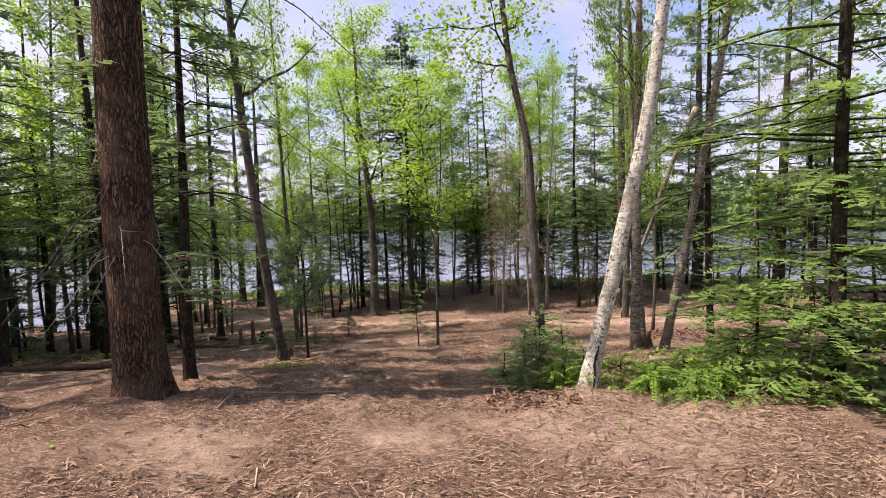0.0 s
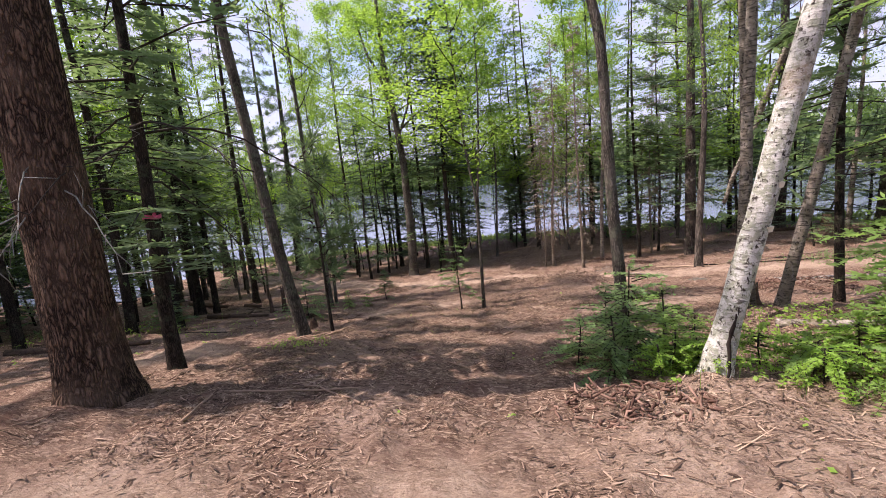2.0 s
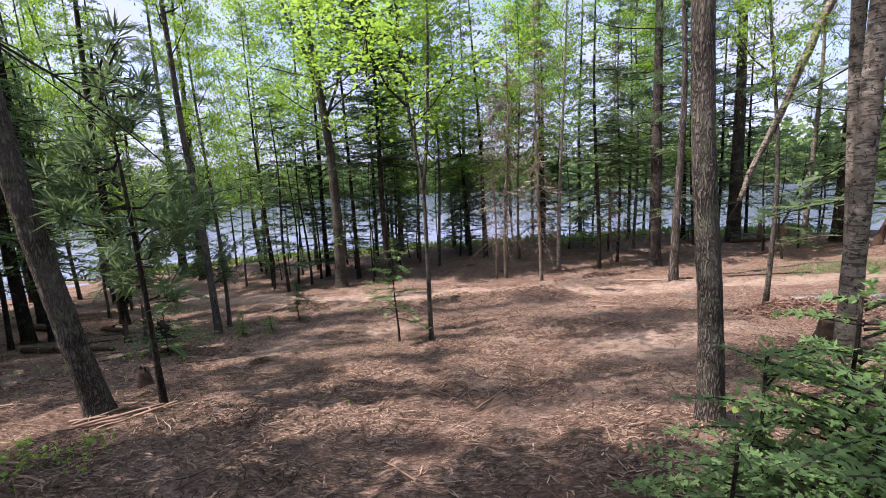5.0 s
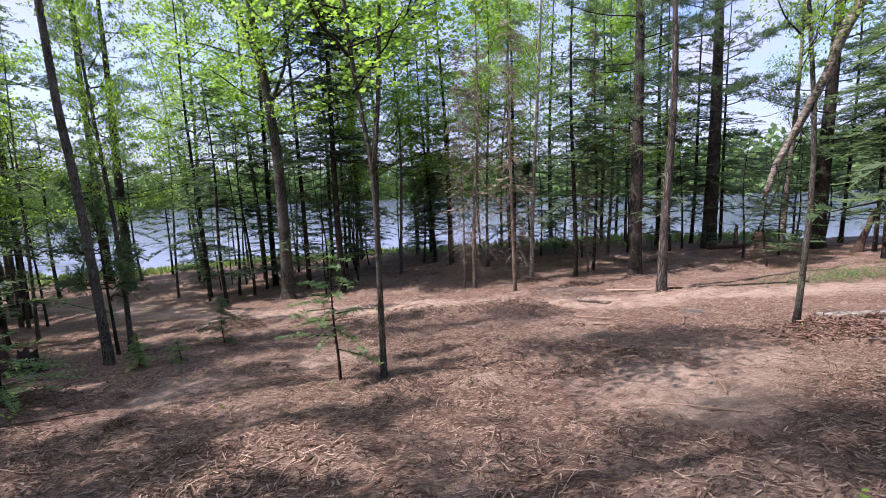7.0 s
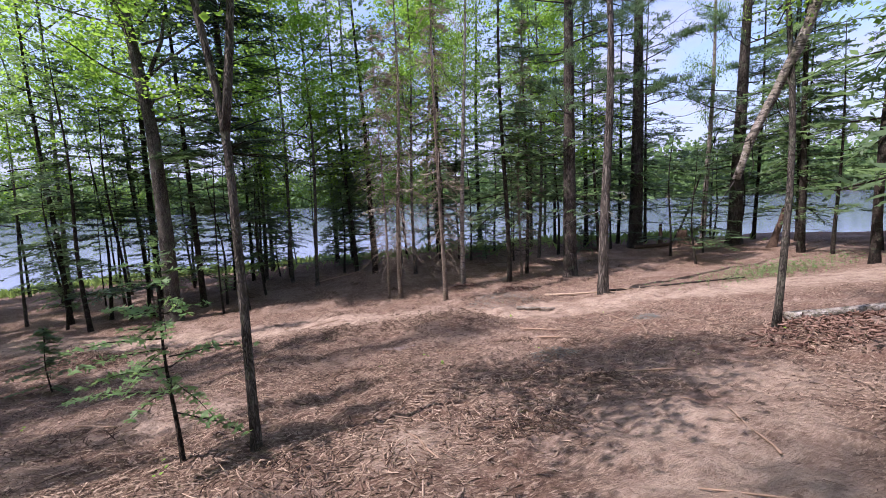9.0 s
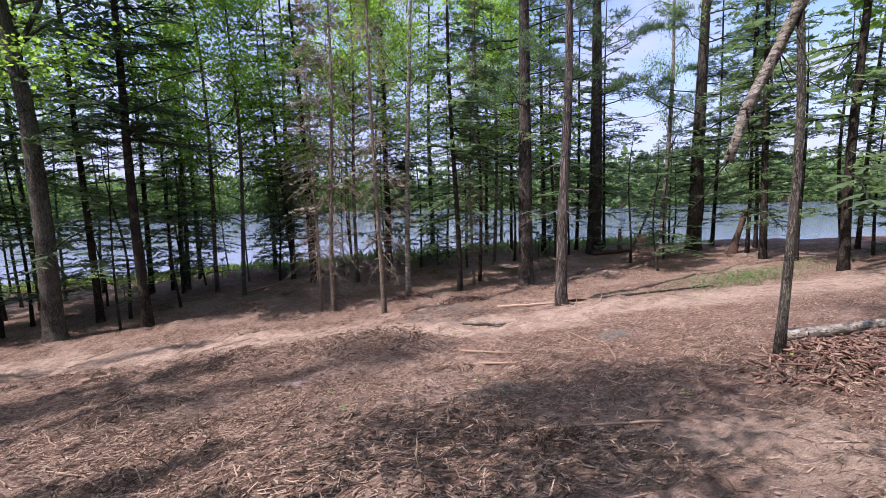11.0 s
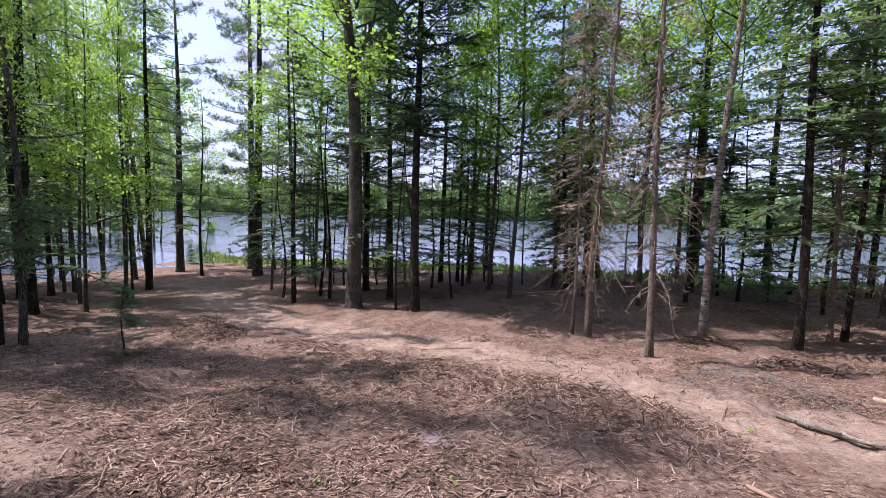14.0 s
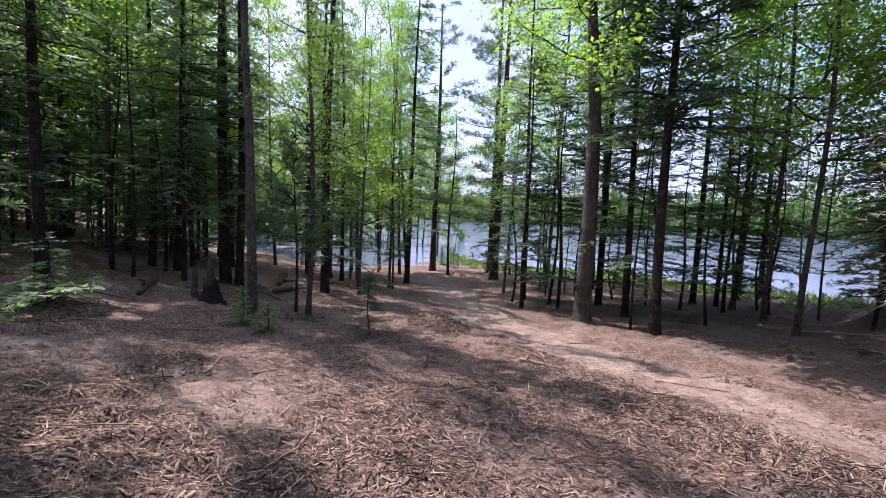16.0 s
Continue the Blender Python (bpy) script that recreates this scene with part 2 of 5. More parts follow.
M_BROKEN = birch_bark("weathered_birch_bark", (0.12, 0.1, 0.078), (0.29, 0.25, 0.215), (0.54, 0.5, 0.46), 0.5, 0.52)
M_YELLOW = birch_bark("yellow_birch_bark", (0.1, 0.083, 0.068), (0.21, 0.18, 0.15), (0.38, 0.34, 0.29), 0.56, 0.54)
M_TWIG = plain("dead_twig", (0.2, 0.165, 0.123), 0.9, 20, 0.5)
M_TWIG_DARK = plain("dark_twig", (0.05, 0.04, 0.032), 0.9, 20, 0.5)
M_DRYTWIG = plain("dry_spruce_twig", (0.27, 0.215, 0.16), 0.9, 20, 0.35)
M_LEAF = leaf("maple_leaf", (0.08, 0.17, 0.025), (0.17, 0.3, 0.05), 0.55, (0.45, 0.72, 0.09))
M_NEEDLE = leaf("hemlock_needle", (0.045, 0.085, 0.042), (0.12, 0.19, 0.09), 0.42, (0.3, 0.46, 0.16))
M_NEEDLE_MID = leaf("soft_hemlock_needle", (0.08, 0.16, 0.06), (0.19, 0.31, 0.12), 0.42, (0.36, 0.54, 0.17))
M_NEEDLE_DARK = leaf("spruce_needle", (0.02, 0.045, 0.028), (0.055, 0.1, 0.055), 0.25, (0.14, 0.25, 0.1))
M_NEEDLE_LIGHT = leaf("young_hemlock_needle", (0.1, 0.19, 0.05), (0.24, 0.38, 0.11), 0.45, (0.45, 0.68, 0.16))
M_PINE_NEEDLE = leaf("pine_needle", (0.045, 0.09, 0.045), (0.1, 0.17, 0.08), 0.35, (0.25, 0.38, 0.14))
M_DRY = leaf("dry_needle", (0.2, 0.17, 0.12), (0.4, 0.35, 0.26), 0.25, (0.42, 0.37, 0.25))
M_HERB = leaf("herb_leaf", (0.12, 0.25, 0.035), (0.27, 0.45, 0.08), 0.45, (0.52, 0.78, 0.12))
M_GRASS = leaf("shore_grass_blade", (0.09, 0.15, 0.04), (0.17, 0.25, 0.08), 0.45, (0.45, 0.6, 0.15))
# far leaves: haze over the lake is painted in as a paler green
M_FAR_LEAF = leaf("far_leaf", (0.075, 0.135, 0.045), (0.17, 0.27, 0.09), 0.3, (0.28, 0.44, 0.12))
M_CHIP = litter("wood_chip", (0.06, 0.035, 0.026), (0.22, 0.145, 0.103), (0.44, 0.32, 0.235))
M_FLAKE = litter("bark_flake", (0.05, 0.032, 0.024), (0.13, 0.085, 0.06), (0.31, 0.225, 0.165))
M_STICK = litter("stick_wood", (0.13, 0.08, 0.06), (0.27, 0.18, 0.123), (0.46, 0.34, 0.25))
M_SPLIT = plain("splintered_wood", (0.46, 0.34, 0.24), 0.85, 25, 0.4)
M_ROT = plain("rotten_stump_wood", (0.13, 0.085, 0.06), 0.95, 18, 0.7)
M_LICHEN = plain("lichen_twig", (0.25, 0.25, 0.22), 0.9, 20, 0.5)
M_CLOD = litter("clod_soil", (0.07, 0.038, 0.028), (0.17, 0.1, 0.075), (0.27, 0.17, 0.13))
M_MUD = plain("damp_soil", (0.36, 0.27, 0.26), 0.6, 14, 0.35)
M_CHAR = plain("dark_rotten_wood", (0.03, 0.022, 0.018), 0.95, 18, 0.5)
M_FUNGUS = plain("shelf_fungus", (0.72, 0.64, 0.53), 0.7, 30, 0.2)
M_PINK = plain("pink_ribbon_plastic", (0.6, 0.1, 0.2), 0.4, 10, 0.15)
M_GROUND = ground_material()
M_WATER = water_material()


# ---- helpers for meshes ----
rng = np.random.default_rng(11)


def mesh_of(name, verts, faces, material, smooth=False):
    """verts (n, 3); faces (m, k) with one k."""
    verts, faces = np.asarray(verts, np.float32), np.asarray(faces, np.int32)
    me = bpy.data.meshes.new(name)
    count, k = faces.shape
    me.vertices.add(len(verts))
    me.vertices.foreach_set("co", verts.ravel())
    me.loops.add(count * k)
    me.loops.foreach_set("vertex_index", faces.ravel())
    me.polygons.add(count)
    me.polygons.foreach_set("loop_start", np.arange(0, count * k, k, dtype=np.int32))
    if smooth:
        me.polygons.foreach_set("use_smooth", np.ones(count, bool))
    me.update(calc_edges=True)
    me.materials.append(material)
    return me


def quads_mesh(name, quads, material):
    q = np.concatenate(quads) if isinstance(quads, list) else quads
    return mesh_of(name, q.reshape(-1, 3), np.arange(len(q) * 4).reshape(-1, 4), material)


def part(name, me, parent, m=None, label=""):
    ob = new(name, me)
    ob.parent = parent
    if m is not None:
        ob.matrix_basis = m
    return tagged(ob, label)


def thing(name, x, y, z, label, category, group="", rz=0.0, kind=""):
    ob = new(name)
    ob.matrix_basis = pose(x, y, z, 0, 0, rz)
    return tagged(ob, label, category, group, kind)


def unit(v):
    return v / np.maximum(np.linalg.norm(v, axis=-1, keepdims=True), 1e-9)


def tube(path, radii, sides=6, rough=0.0, lobes=0.0, seed=0, ridge=0.0):
    """A closed tapering tube along a path: verts and quads."""
    path, radii = np.asarray(path, float), np.asarray(radii, float)
    n = len(path)
    tang = unit(np.gradient(path, axis=0))
    ref = np.array((0.0, 1.0, 0.0)) if abs(tang[:, 1]).mean() < 0.8 else np.array((1.0, 0.0, 0.0))
    side = unit(np.cross(tang, ref))
    up = np.cross(side, tang)
    ang = np.linspace(0, 2 * np.pi, sides, endpoint=False)
    r = radii[:, None] * np.ones(sides)
    g = np.random.default_rng(seed)
    if rough:
        r = r * (1 + rough * g.normal(size=(n, sides)))
    if ridge:
        k = np.arange(sides)[None, :] * 22.0 / sides
        zz = path[:, 2:3]
        cut = np.abs(vnoise(k + 0.9 * vnoise(zz * 1.7 + 0 * k, k * 0.5), zz * 2.4 + 0 * k)) + 0.35 * np.abs(vnoise(k * 2.3 + 9, zz * 6.0 + 0 * k))
        r = r + ridge * (np.clip(cut * 2.2, 0, 1) - 0.7)
    if lobes:
        ph = g.uniform(0, 6.28, 3)
        shape = np.sin(ang * 3 + ph[0]) * 0.5 + np.sin(ang * 5 + ph[1]) * 0.35 + np.sin(ang * 2 + ph[2]) * 0.3
        fall = np.exp(-np.linalg.norm(path - path[0], axis=1) / 0.28)
        r = r * (1 + lobes * fall[:, None] * (0.8 + shape[None, :]))
    v = path[:, None, :] + r[..., None] * (np.cos(ang)[None, :, None] * side[:, None, :] + np.sin(ang)[None, :, None] * up[:, None, :])
    i = np.arange(n - 1)[:, None] * sides + np.arange(sides)[None, :]
    j = np.arange(n - 1)[:, None] * sides + (np.arange(sides)[None, :] + 1) % sides
    f = np.stack([i, j, j + sides, i + sides], -1).reshape(-1, 4)
    v = np.concatenate([v.reshape(-1, 3), path[:1], path[-1:]])
    b = (n - 1) * sides
    caps = []
    for a in range(0, sides - 1, 2):
        caps.append((n * sides, (a + 2) % sides, a + 1, a))
        caps.append((n * sides + 1, b + a, b + a + 1, b + (a + 2) % sides))
    return v, np.concatenate([f, np.array(caps, int)])


def join(pieces):
    vs, fs, o = [], [], 0
    for v, f in pieces:
        vs.append(v)
        fs.append(f + o)
        o += len(v)
    return np.concatenate(vs), np.concatenate(fs)


# ---- the lie of the land ----
WATER_Z = -4.75
_lat = np.random.default_rng(5).uniform(-1, 1, (64, 64))


def vnoise(x, y):
    xi, yi = np.floor(x).astype(int), np.floor(y).astype(int)
    fx, fy = x - xi, y - yi
    fx, fy = fx * fx * (3 - 2 * fx), fy * fy * (3 - 2 * fy)
    a, b = _lat[xi % 64, yi % 64], _lat[(xi + 1) % 64, yi % 64]
    c, d = _lat[xi % 64, (yi + 1) % 64], _lat[(xi + 1) % 64, (yi + 1) % 64]
    return (a * (1 - fx) + b * fx) * (1 - fy) + (c * (1 - fx) + d * fx) * fy


def step(a, b, v):
    s = np.clip((v - a) / (b - a), 0, 1)
    return s * s * (3 - 2 * s)


def shore(x):
    """The y of the near shoreline."""
    right = 29.5 - (x - 12) * 0.55
    left = 37 + np.maximum(-22 - x, 0) * 0.8
    mid = np.interp(x, (-22, -10, 0, 12), (38.0, 37.0, 34.5, 29.5))
    return np.where(x > 12, right, np.where(x < -22, left + 1.0, mid)) + 0.7 * vnoise(x * 0.35 + 9, x * 0 + 3)


MOUNDS = ((4.0, 8.8, 0.2, 1.5), (0.5, 18.3, 0.15, 0.6), (1.3, 18.0, 0.15, 0.6), (2.1, 17.7, 0.17, 0.6), (2.9, 17.4, 0.15, 0.6), (3.6, 17.1, 0.15, 0.6), (-0.4, 16.6, 0.08, 0.6), (-4.3, 19.6, 0.26, 0.5),
          (3.0, 17.0, 0.12, 0.8), (-3.7, 7.5, 0.17, 3.0), (2.05, 5.9, 0.14, 0.6), (0.1, 10.2, 0.07, 0.8), (6.5, 29.5, 0.25, 2.5), (6.5, 12.75, 0.13, 0.7), (7.4, 12.6, 0.12, 0.6))


def far_edge(x):
    """The y of the far shoreline, which comes nearer to the east."""
    return 250 + 25 * vnoise(x * 0.01, x * 0.004) - 0.08 * np.abs(x) - 105 * step(40, 130, x)


def ground(x, y):
    x, y = np.asarray(x, float), np.asarray(y, float)
    xc, yc = np.clip(x, -24, 20), np.clip(y, -9, 29)
    z = 0.1009 - 0.1627 * yc - 0.0776 * yc ** 2 / 20 - 0.022 * xc + 0.0079 * xc ** 2 / 20 + 0.0541 * xc * yc / 20 + 0.069 * yc ** 3 / 400
    near = step(70, 30, np.hypot(x, y - 12))
    z = z + near * (0.05 * vnoise(x * 0.8, y * 0.8) + 0.035 * vnoise(x * 2.3 + 7, y * 2.3) + 0.034 * vnoise(x * 4.7, y * 4.7 + 3) + 0.024 * vnoise(x * 8.3 + 5, y * 8.3) + 0.011 * vnoise(x * 15.1 + 5, y * 15.1))
    for mx, my, h, r in MOUNDS:
        z = z + h * np.exp(-((x - mx) ** 2 + (y - my) ** 2) / (r * r))
    wild = step(-9, -13, x) + step(13, 17, x)
    z = z + near * np.clip(wild, 0, 1) * 0.12 * vnoise(x * 0.6, y * 0.6 + 20)
    off = y - shore(x)
    z = z + (-6.5 - z) * step(-0.5, 7, off)
    far = far_edge(x)
    z = z + step(far - 4, far + 4, y) * 2.2 + np.clip(y - far, 0, 400) * 0.09 * (0.7 + 0.5 * vnoise(x * 0.006, y * 0.006))
    return z


def gz(x, y):
    return float(ground(x, y))


def spaced(lo, hi, fine, outer, grow=1.22):
    mid = list(np.arange(lo, hi + 1e-6, fine))
    d, a = fine, mid[-1]
    while a < outer:
        d = min(d * grow, 60)
        a += d
        mid.append(a)
    d, a, low = fine, mid[0], []
    while a > -outer:
        d = min(d * grow, 60)
        a -= d
        low.append(a)
    return np.array(low[::-1] + mid)


gx, gy = spaced(-5, 8, 0.05, 1400, 1.13), spaced(0.5, 21.5, 0.05, 1400, 1.13)
X, Y = np.meshgrid(gx, gy)
gv = np.stack([X, Y, ground(X, Y)], -1).reshape(-1, 3)
gi = (np.arange(len(gy) - 1)[:, None] * len(gx) + np.arange(len(gx) - 1)[None, :])
gf = np.stack([gi, gi + 1, gi + 1 + len(gx), gi + len(gx)], -1).reshape(-1, 4)
TRACK = ((-14.5, 28.5), (-9, 25), (-4.6, 21.8), (-1.2, 20.9), (1.4, 20.3), (2.6, 19.6), (4.4, 18.6), (6.5, 17.5), (8.5, 17.3), (11, 16.6), (14, 15.5))
# pale spots: bare soil, with patches of sunlight painted into its colour
PALE_SPOTS = ((2.1, 4.6, 1.3), (-5.0, 8.0, 0.9), (-2.8, 13.3, 0.7), (-1.3, 14.4, 0.6), (1.0, 12.4, 0.6), (3.0, 11.0, 0.8), (-2.5, 4.1, 0.8), (-0.4, 4.3, 0.5), (-3.0, 21.8, 1.0), (4.6, 11.8, 0.7))


def bare_sunlit_soil(x, y):
    """How bare and pale the floor is: 0 to 1, along the machines' track and in spots; sunlight is painted in too."""
    wob = 0.35 * vnoise(x * 1.1, y * 1.1) + 0.2 * vnoise(x * 3.1, y * 3.1)
    best = np.zeros_like(x)
    for (ax, ay), (bx, by) in zip(TRACK, TRACK[1:]):
        dx, dy = bx - ax, by - ay
        u = np.clip(((x - ax) * dx + (y - ay) * dy) / (dx * dx + dy * dy), 0, 1)
        d = np.hypot(x - ax - u * dx, y - ay - u * dy) + wob
        best = np.maximum(best, step(1.25, 0.4, d))
    for cx, cy, r in PALE_SPOTS:
        best = np.maximum(best, 0.85 * step(1.3, 0.4, (np.hypot((x - cx) * 0.8, y - cy) + wob * r) / r))
    return best


ground_mesh = mesh_of("ground", gv, gf, M_GROUND, True)
soil = ground_mesh.attributes.new("bare_sunlit_soil", "FLOAT", "POINT")
soil.data.foreach_set("value", bare_sunlit_soil(gv[:, 0], gv[:, 1]).astype(np.float32))
tagged(new("ground", ground_mesh), "reddish-brown forest floor of wood mulch and needles, sloping to a lake", "ground", kind="structure")
wv = np.array([(-1300, 15, WATER_Z), (1300, 15, WATER_Z), (1300, 420, WATER_Z), (-1300, 420, WATER_Z)], float)
tagged(new("water", mesh_of("water", wv, np.array([[0, 1, 2, 3]]), M_WATER)), "bright rippled lake water reflecting a pale sky", "lake", kind="structure")


# ---- foliage, built once and shared ----
def spray_quads(g, base, out, length, twig, sub, droop):
    """A flat conifer bough: an axis that droops, side twigs in pairs, and a fringe of needles on each."""
    out = unit(out)
    side = unit(np.cross(out, (0, 0, 1.0)))
    n = max(4, int(length / (twig * 0.5)))
    s = (np.arange(n) + 0.6) / n
    axis = base + out * (s * length)[:, None] + np.array((0, 0, 1.0)) * (-droop * length * s ** 2)[:, None]
    res = []
    for sgn in (-1, 1):
        tl = twig * (1.15 - 0.75 * s) * g.uniform(0.7, 1.25, n) * np.clip(length * 1.1, 0.6, 2.2)
        tl *= np.where(s < 0.18, 0.4, 1.0)
        d = unit(out * g.uniform(0.55, 0.95, (n, 1)) + sgn * side * g.uniform(0.7, 1.0, (n, 1)) + np.array((0, 0, 1.0)) * g.normal(-0.18, 0.16, (n, 1)))
        wid = unit(np.cross(d, (0, 0, 1.0)) + 0.35 * g.normal(size=(n, 3)))
        w = sub * 0.55
        a, b = axis, axis + d * tl[:, None]
        m = axis + d * (tl * 0.5)[:, None]
        res.append(np.stack([a, m + wid * w, b, m - wid * w], 1))
        k = max(2, int(twig / (sub * 1.1)))
        for i in range(k):
            f = (i + 0.5 + g.uniform(-0.3, 0.3, n)) / k
            p = a + d * (tl * f)[:, None]
            for s2 in (-1, 1):
                q = unit(d * 0.75 + s2 * wid + 0.3 * g.normal(size=(n, 3)))
                l = sub * (1.5 - 0.9 * f)[:, None] * g.uniform(0.8, 1.5, (n, 1))
                c = np.cross(q, np.cross(wid, d))
                c = unit(c) * sub * 0.24
                res.append(np.stack([p - c * 0.6, p + q * l * 0.5 - c, p + q * l, p + q * l * 0.5 + c], 1))
    return np.concatenate(res), axis


def conifer_crown(name, seed, height, low, spread, boughs, twig, sub, material, bough_mat, droop=0.28, power=0.8, tip=0.16):
    g = np.random.default_rng(seed)
    quads, sticks = [], []
    for i in range(boughs):
        f = g.uniform(0, 1) ** power
        z = low + (height * 0.985 - low) * f
        fall = (1 - (z - low) / (height - low + 1e-6))
        length = spread * (tip + (1 - tip) * fall ** 0.8) * g.uniform(0.55, 1.15)
        a = g.uniform(0, 2 * math.pi)
        out = np.array((math.cos(a), math.sin(a), g.uniform(-0.1, 0.35)))
        base = np.array((0, 0, z))
        q, axis = spray_quads(g, base + out * length * 0.06, out, length, twig, sub, droop)
        quads.append(q)
        mid = axis[len(axis) // 2]
        sticks.append(tube(np.stack([base, mid, axis[-1]]), np.array((0.012, 0.008, 0.003)) * max(0.6, length), 3))
    q, axis = spray_quads(g, np.array((0, 0, height * 0.93)), np.array((0.05, 0.05, 1.0)), height * 0.07 + 0.1, twig, sub, 0)
    quads.append(q)
    return quads_mesh(name, quads, material), mesh_of(name + "_bough", *join(sticks), bough_mat)


def leaf_quads(g, centres, size, count, spread, flat=0.5):
    c = np.repeat(centres, count, 0) + g.normal(size=(len(centres) * count, 3)) * spread * np.array((1, 1, 0.42))
    n = len(c)
    d = unit(g.normal(size=(n, 3)) * np.array((1, 1, 0.45)) + np.array((0, 0, -0.3)))
    w = unit(np.cross(d, np.array((0, 0, 1.0)) + flat * g.normal(size=(n, 3))))
    s = size * g.uniform(0.6, 1.3, (n, 1))
    return np.stack([c, c + d * s * 0.45 + w * s * 0.42, c + d * s, c + d * s * 0.45 - w * s * 0.42], 1)


def leafy_crown(name, seed, height, low, spread, limbs, size, per, material, limb_mat, upright=0.9, clump=0.24):
    g = np.random.default_rng(seed)
    sticks, centres = [], []
    for i in range(limbs):
        z = low + (height * 0.93 - low) * ((i + g.uniform(0, 1)) / limbs) ** 1.1
        length = spread * (1.1 - 0.75 * (z - low) / (height - low)) * g.uniform(0.6, 1.15)
        a = i * 2.4 + g.uniform(-0.5, 0.5)
        p = np.array((0, 0, z))
        d = unit(np.array((math.cos(a), math.sin(a), upright * g.uniform(0.3, 1.1))))
        pts = [p]
        for k in range(7):
            d = unit(d + g.normal(size=3) * 0.14 + np.array((0, 0, 0.03)))
            p = p + d * length / 7
            pts.append(p)
            if k >= 1:
                for b in range(2):
                    e = unit(d + g.normal(size=3) * 0.7)
                    tip = p + e * length * g.uniform(0.12, 0.34)
                    if b == 0 and k % 2:
                        sticks.append(tube([p, (p + tip) / 2 + g.normal(size=3) * 0.03, tip], (0.011, 0.007, 0.003), 3))
                    centres += [tip, (p + tip) / 2, p + (tip - p) * 1.25 + g.normal(size=3) * 0.15]
        sticks.append(tube(pts, np.linspace(0.022, 0.005, len(pts)) * max(0.5, length / 1.8), 4))
    q = leaf_quads(g, np.array(centres), size, per, clump)
    return quads_mesh(name, q, material), mesh_of(name + "_limb", *join(sticks), limb_mat)


def pine_crown(name, seed, height, low, spread, boughs, material, limb_mat):
    """Open white-pine boughs: level limbs, bare near the trunk, with tufts of long needles."""
    g = np.random.default_rng(seed)
    quads, sticks = [], []
    for i in range(boughs):
        f = (i + g.uniform(0, 1)) / boughs
        z = low + (height - low) * f
        length = spread * (1.05 - 0.7 * f) * g.uniform(0.5, 1.2)
        a = g.uniform(0, 6.283)
        out = unit(np.array((math.cos(a), math.sin(a), g.uniform(-0.05, 0.3))))
        s = np.linspace(0, 1, 8)
        axis = np.array((0, 0, z)) + out * (s * length)[:, None] + np.array((0, 0, 1)) * (0.12 * length * (s ** 2 - 0.6 * s))[:, None] + g.normal(size=(8, 3)) * 0.03
        sticks.append(tube(axis, np.linspace(0.022, 0.005, 8) * max(0.6, length / 2), 4))
        cen = []
        for k in range(int(16 * length)):
            f2 = g.uniform(0.35, 1.0)
            p = axis[0] + (axis[-1] - axis[0]) * f2
            sd = unit(np.cross(out, (0, 0, 1.0))) * g.normal() * length * 0.2 * (1.2 - f2) + np.array((0, 0, g.normal() * 0.07 + 0.05))
            cen.append(p + sd)
            if k % 3 == 0:
                sticks.append(tube([p - out * 0.1, p + sd * 0.6 + out * 0.05, p + sd], (0.006, 0.004, 0.002), 3))
        cen = np.array(cen) if cen else axis[-1:]
        m = 16
        c = np.repeat(cen, m, 0)
        d = unit(g.normal(size=(len(c), 3)) + out * 0.7 + np.array((0, 0, 0.35)))
        w = unit(np.cross(d, g.normal(size=(len(c), 3)))) * 0.009
        l = g.uniform(0.13, 0.24, (len(c), 1))
        quads.append(np.stack([c - w * 0.5, c + d * l * 0.5 - w, c + d * l, c + d * l * 0.5 + w], 1))
    return quads_mesh(name, quads, material), mesh_of(name + "_limb", *join(sticks), limb_mat)


def bare_branches(name, seed, low, high, count, length, material, sag=0.25, fine=3):
    g = np.random.default_rng(seed)
    sticks = []
    for i in range(count):
        z = g.uniform(low, high)
        a = g.uniform(0, 6.283)
        L = length * g.uniform(0.3, 1.25)
        out = np.array((math.cos(a), math.sin(a), g.uniform(-0.15, 0.4)))
        s = np.linspace(0, 1, 6)
        p = np.array((0, 0, z)) + out * (s * L)[:, None] + np.array((0, 0, -1)) * (sag * L * s ** 2)[:, None] + g.normal(size=(6, 3)) * 0.025 * L * s[:, None]
        sticks.append(tube(p, np.linspace(0.011, 0.003, 6) * (0.6 + 0.4 * L), 3))
        for k in range(fine):
            f = g.uniform(0.25, 1)
            b = p[0] + (p[-1] - p[0]) * f + np.array((0, 0, -sag * L * (f ** 2 - f)))
            e = b + unit(out + g.normal(size=3) * 0.7 + np.array((0, 0, -0.3))) * L * g.uniform(0.15, 0.4)
            sticks.append(tube([b, (b + e) / 2 + g.normal(size=3) * 0.02, e], (0.005, 0.0035, 0.0015), 3))
    return mesh_of(name, *join(sticks), material)


# (mesh, limb mesh, height it was grown at)
HEM = [conifer_crown("needles", s, 14, low, spread, b, 0.34, 0.095, M_NEEDLE, M_TWIG_DARK, 0.26, 0.95) + (14,)
       for s, low, spread, b in ((1, 2.4, 2.1, 66), (2, 3.0, 2.3, 64), (3, 4.4, 2.2, 70), (4, 2.8, 1.7, 70))]
HEM_HIGH = [conifer_crown("needles", s, 15, low, 2.1, 70, 0.36, 0.1, M_NEEDLE, M_TWIG_DARK, 0.3, 1.1) + (15,) for s, low in ((5, 4.6), (6, 5.6))]
HEM_LITE = [conifer_crown("needles", s, 14, low, 2.2, 46, 0.46, 0.15, M_NEEDLE, M_TWIG_DARK, 0.26, 1.0) + (14,) for s, low in ((61, 2.0), (62, 3.0), (63, 4.4))]
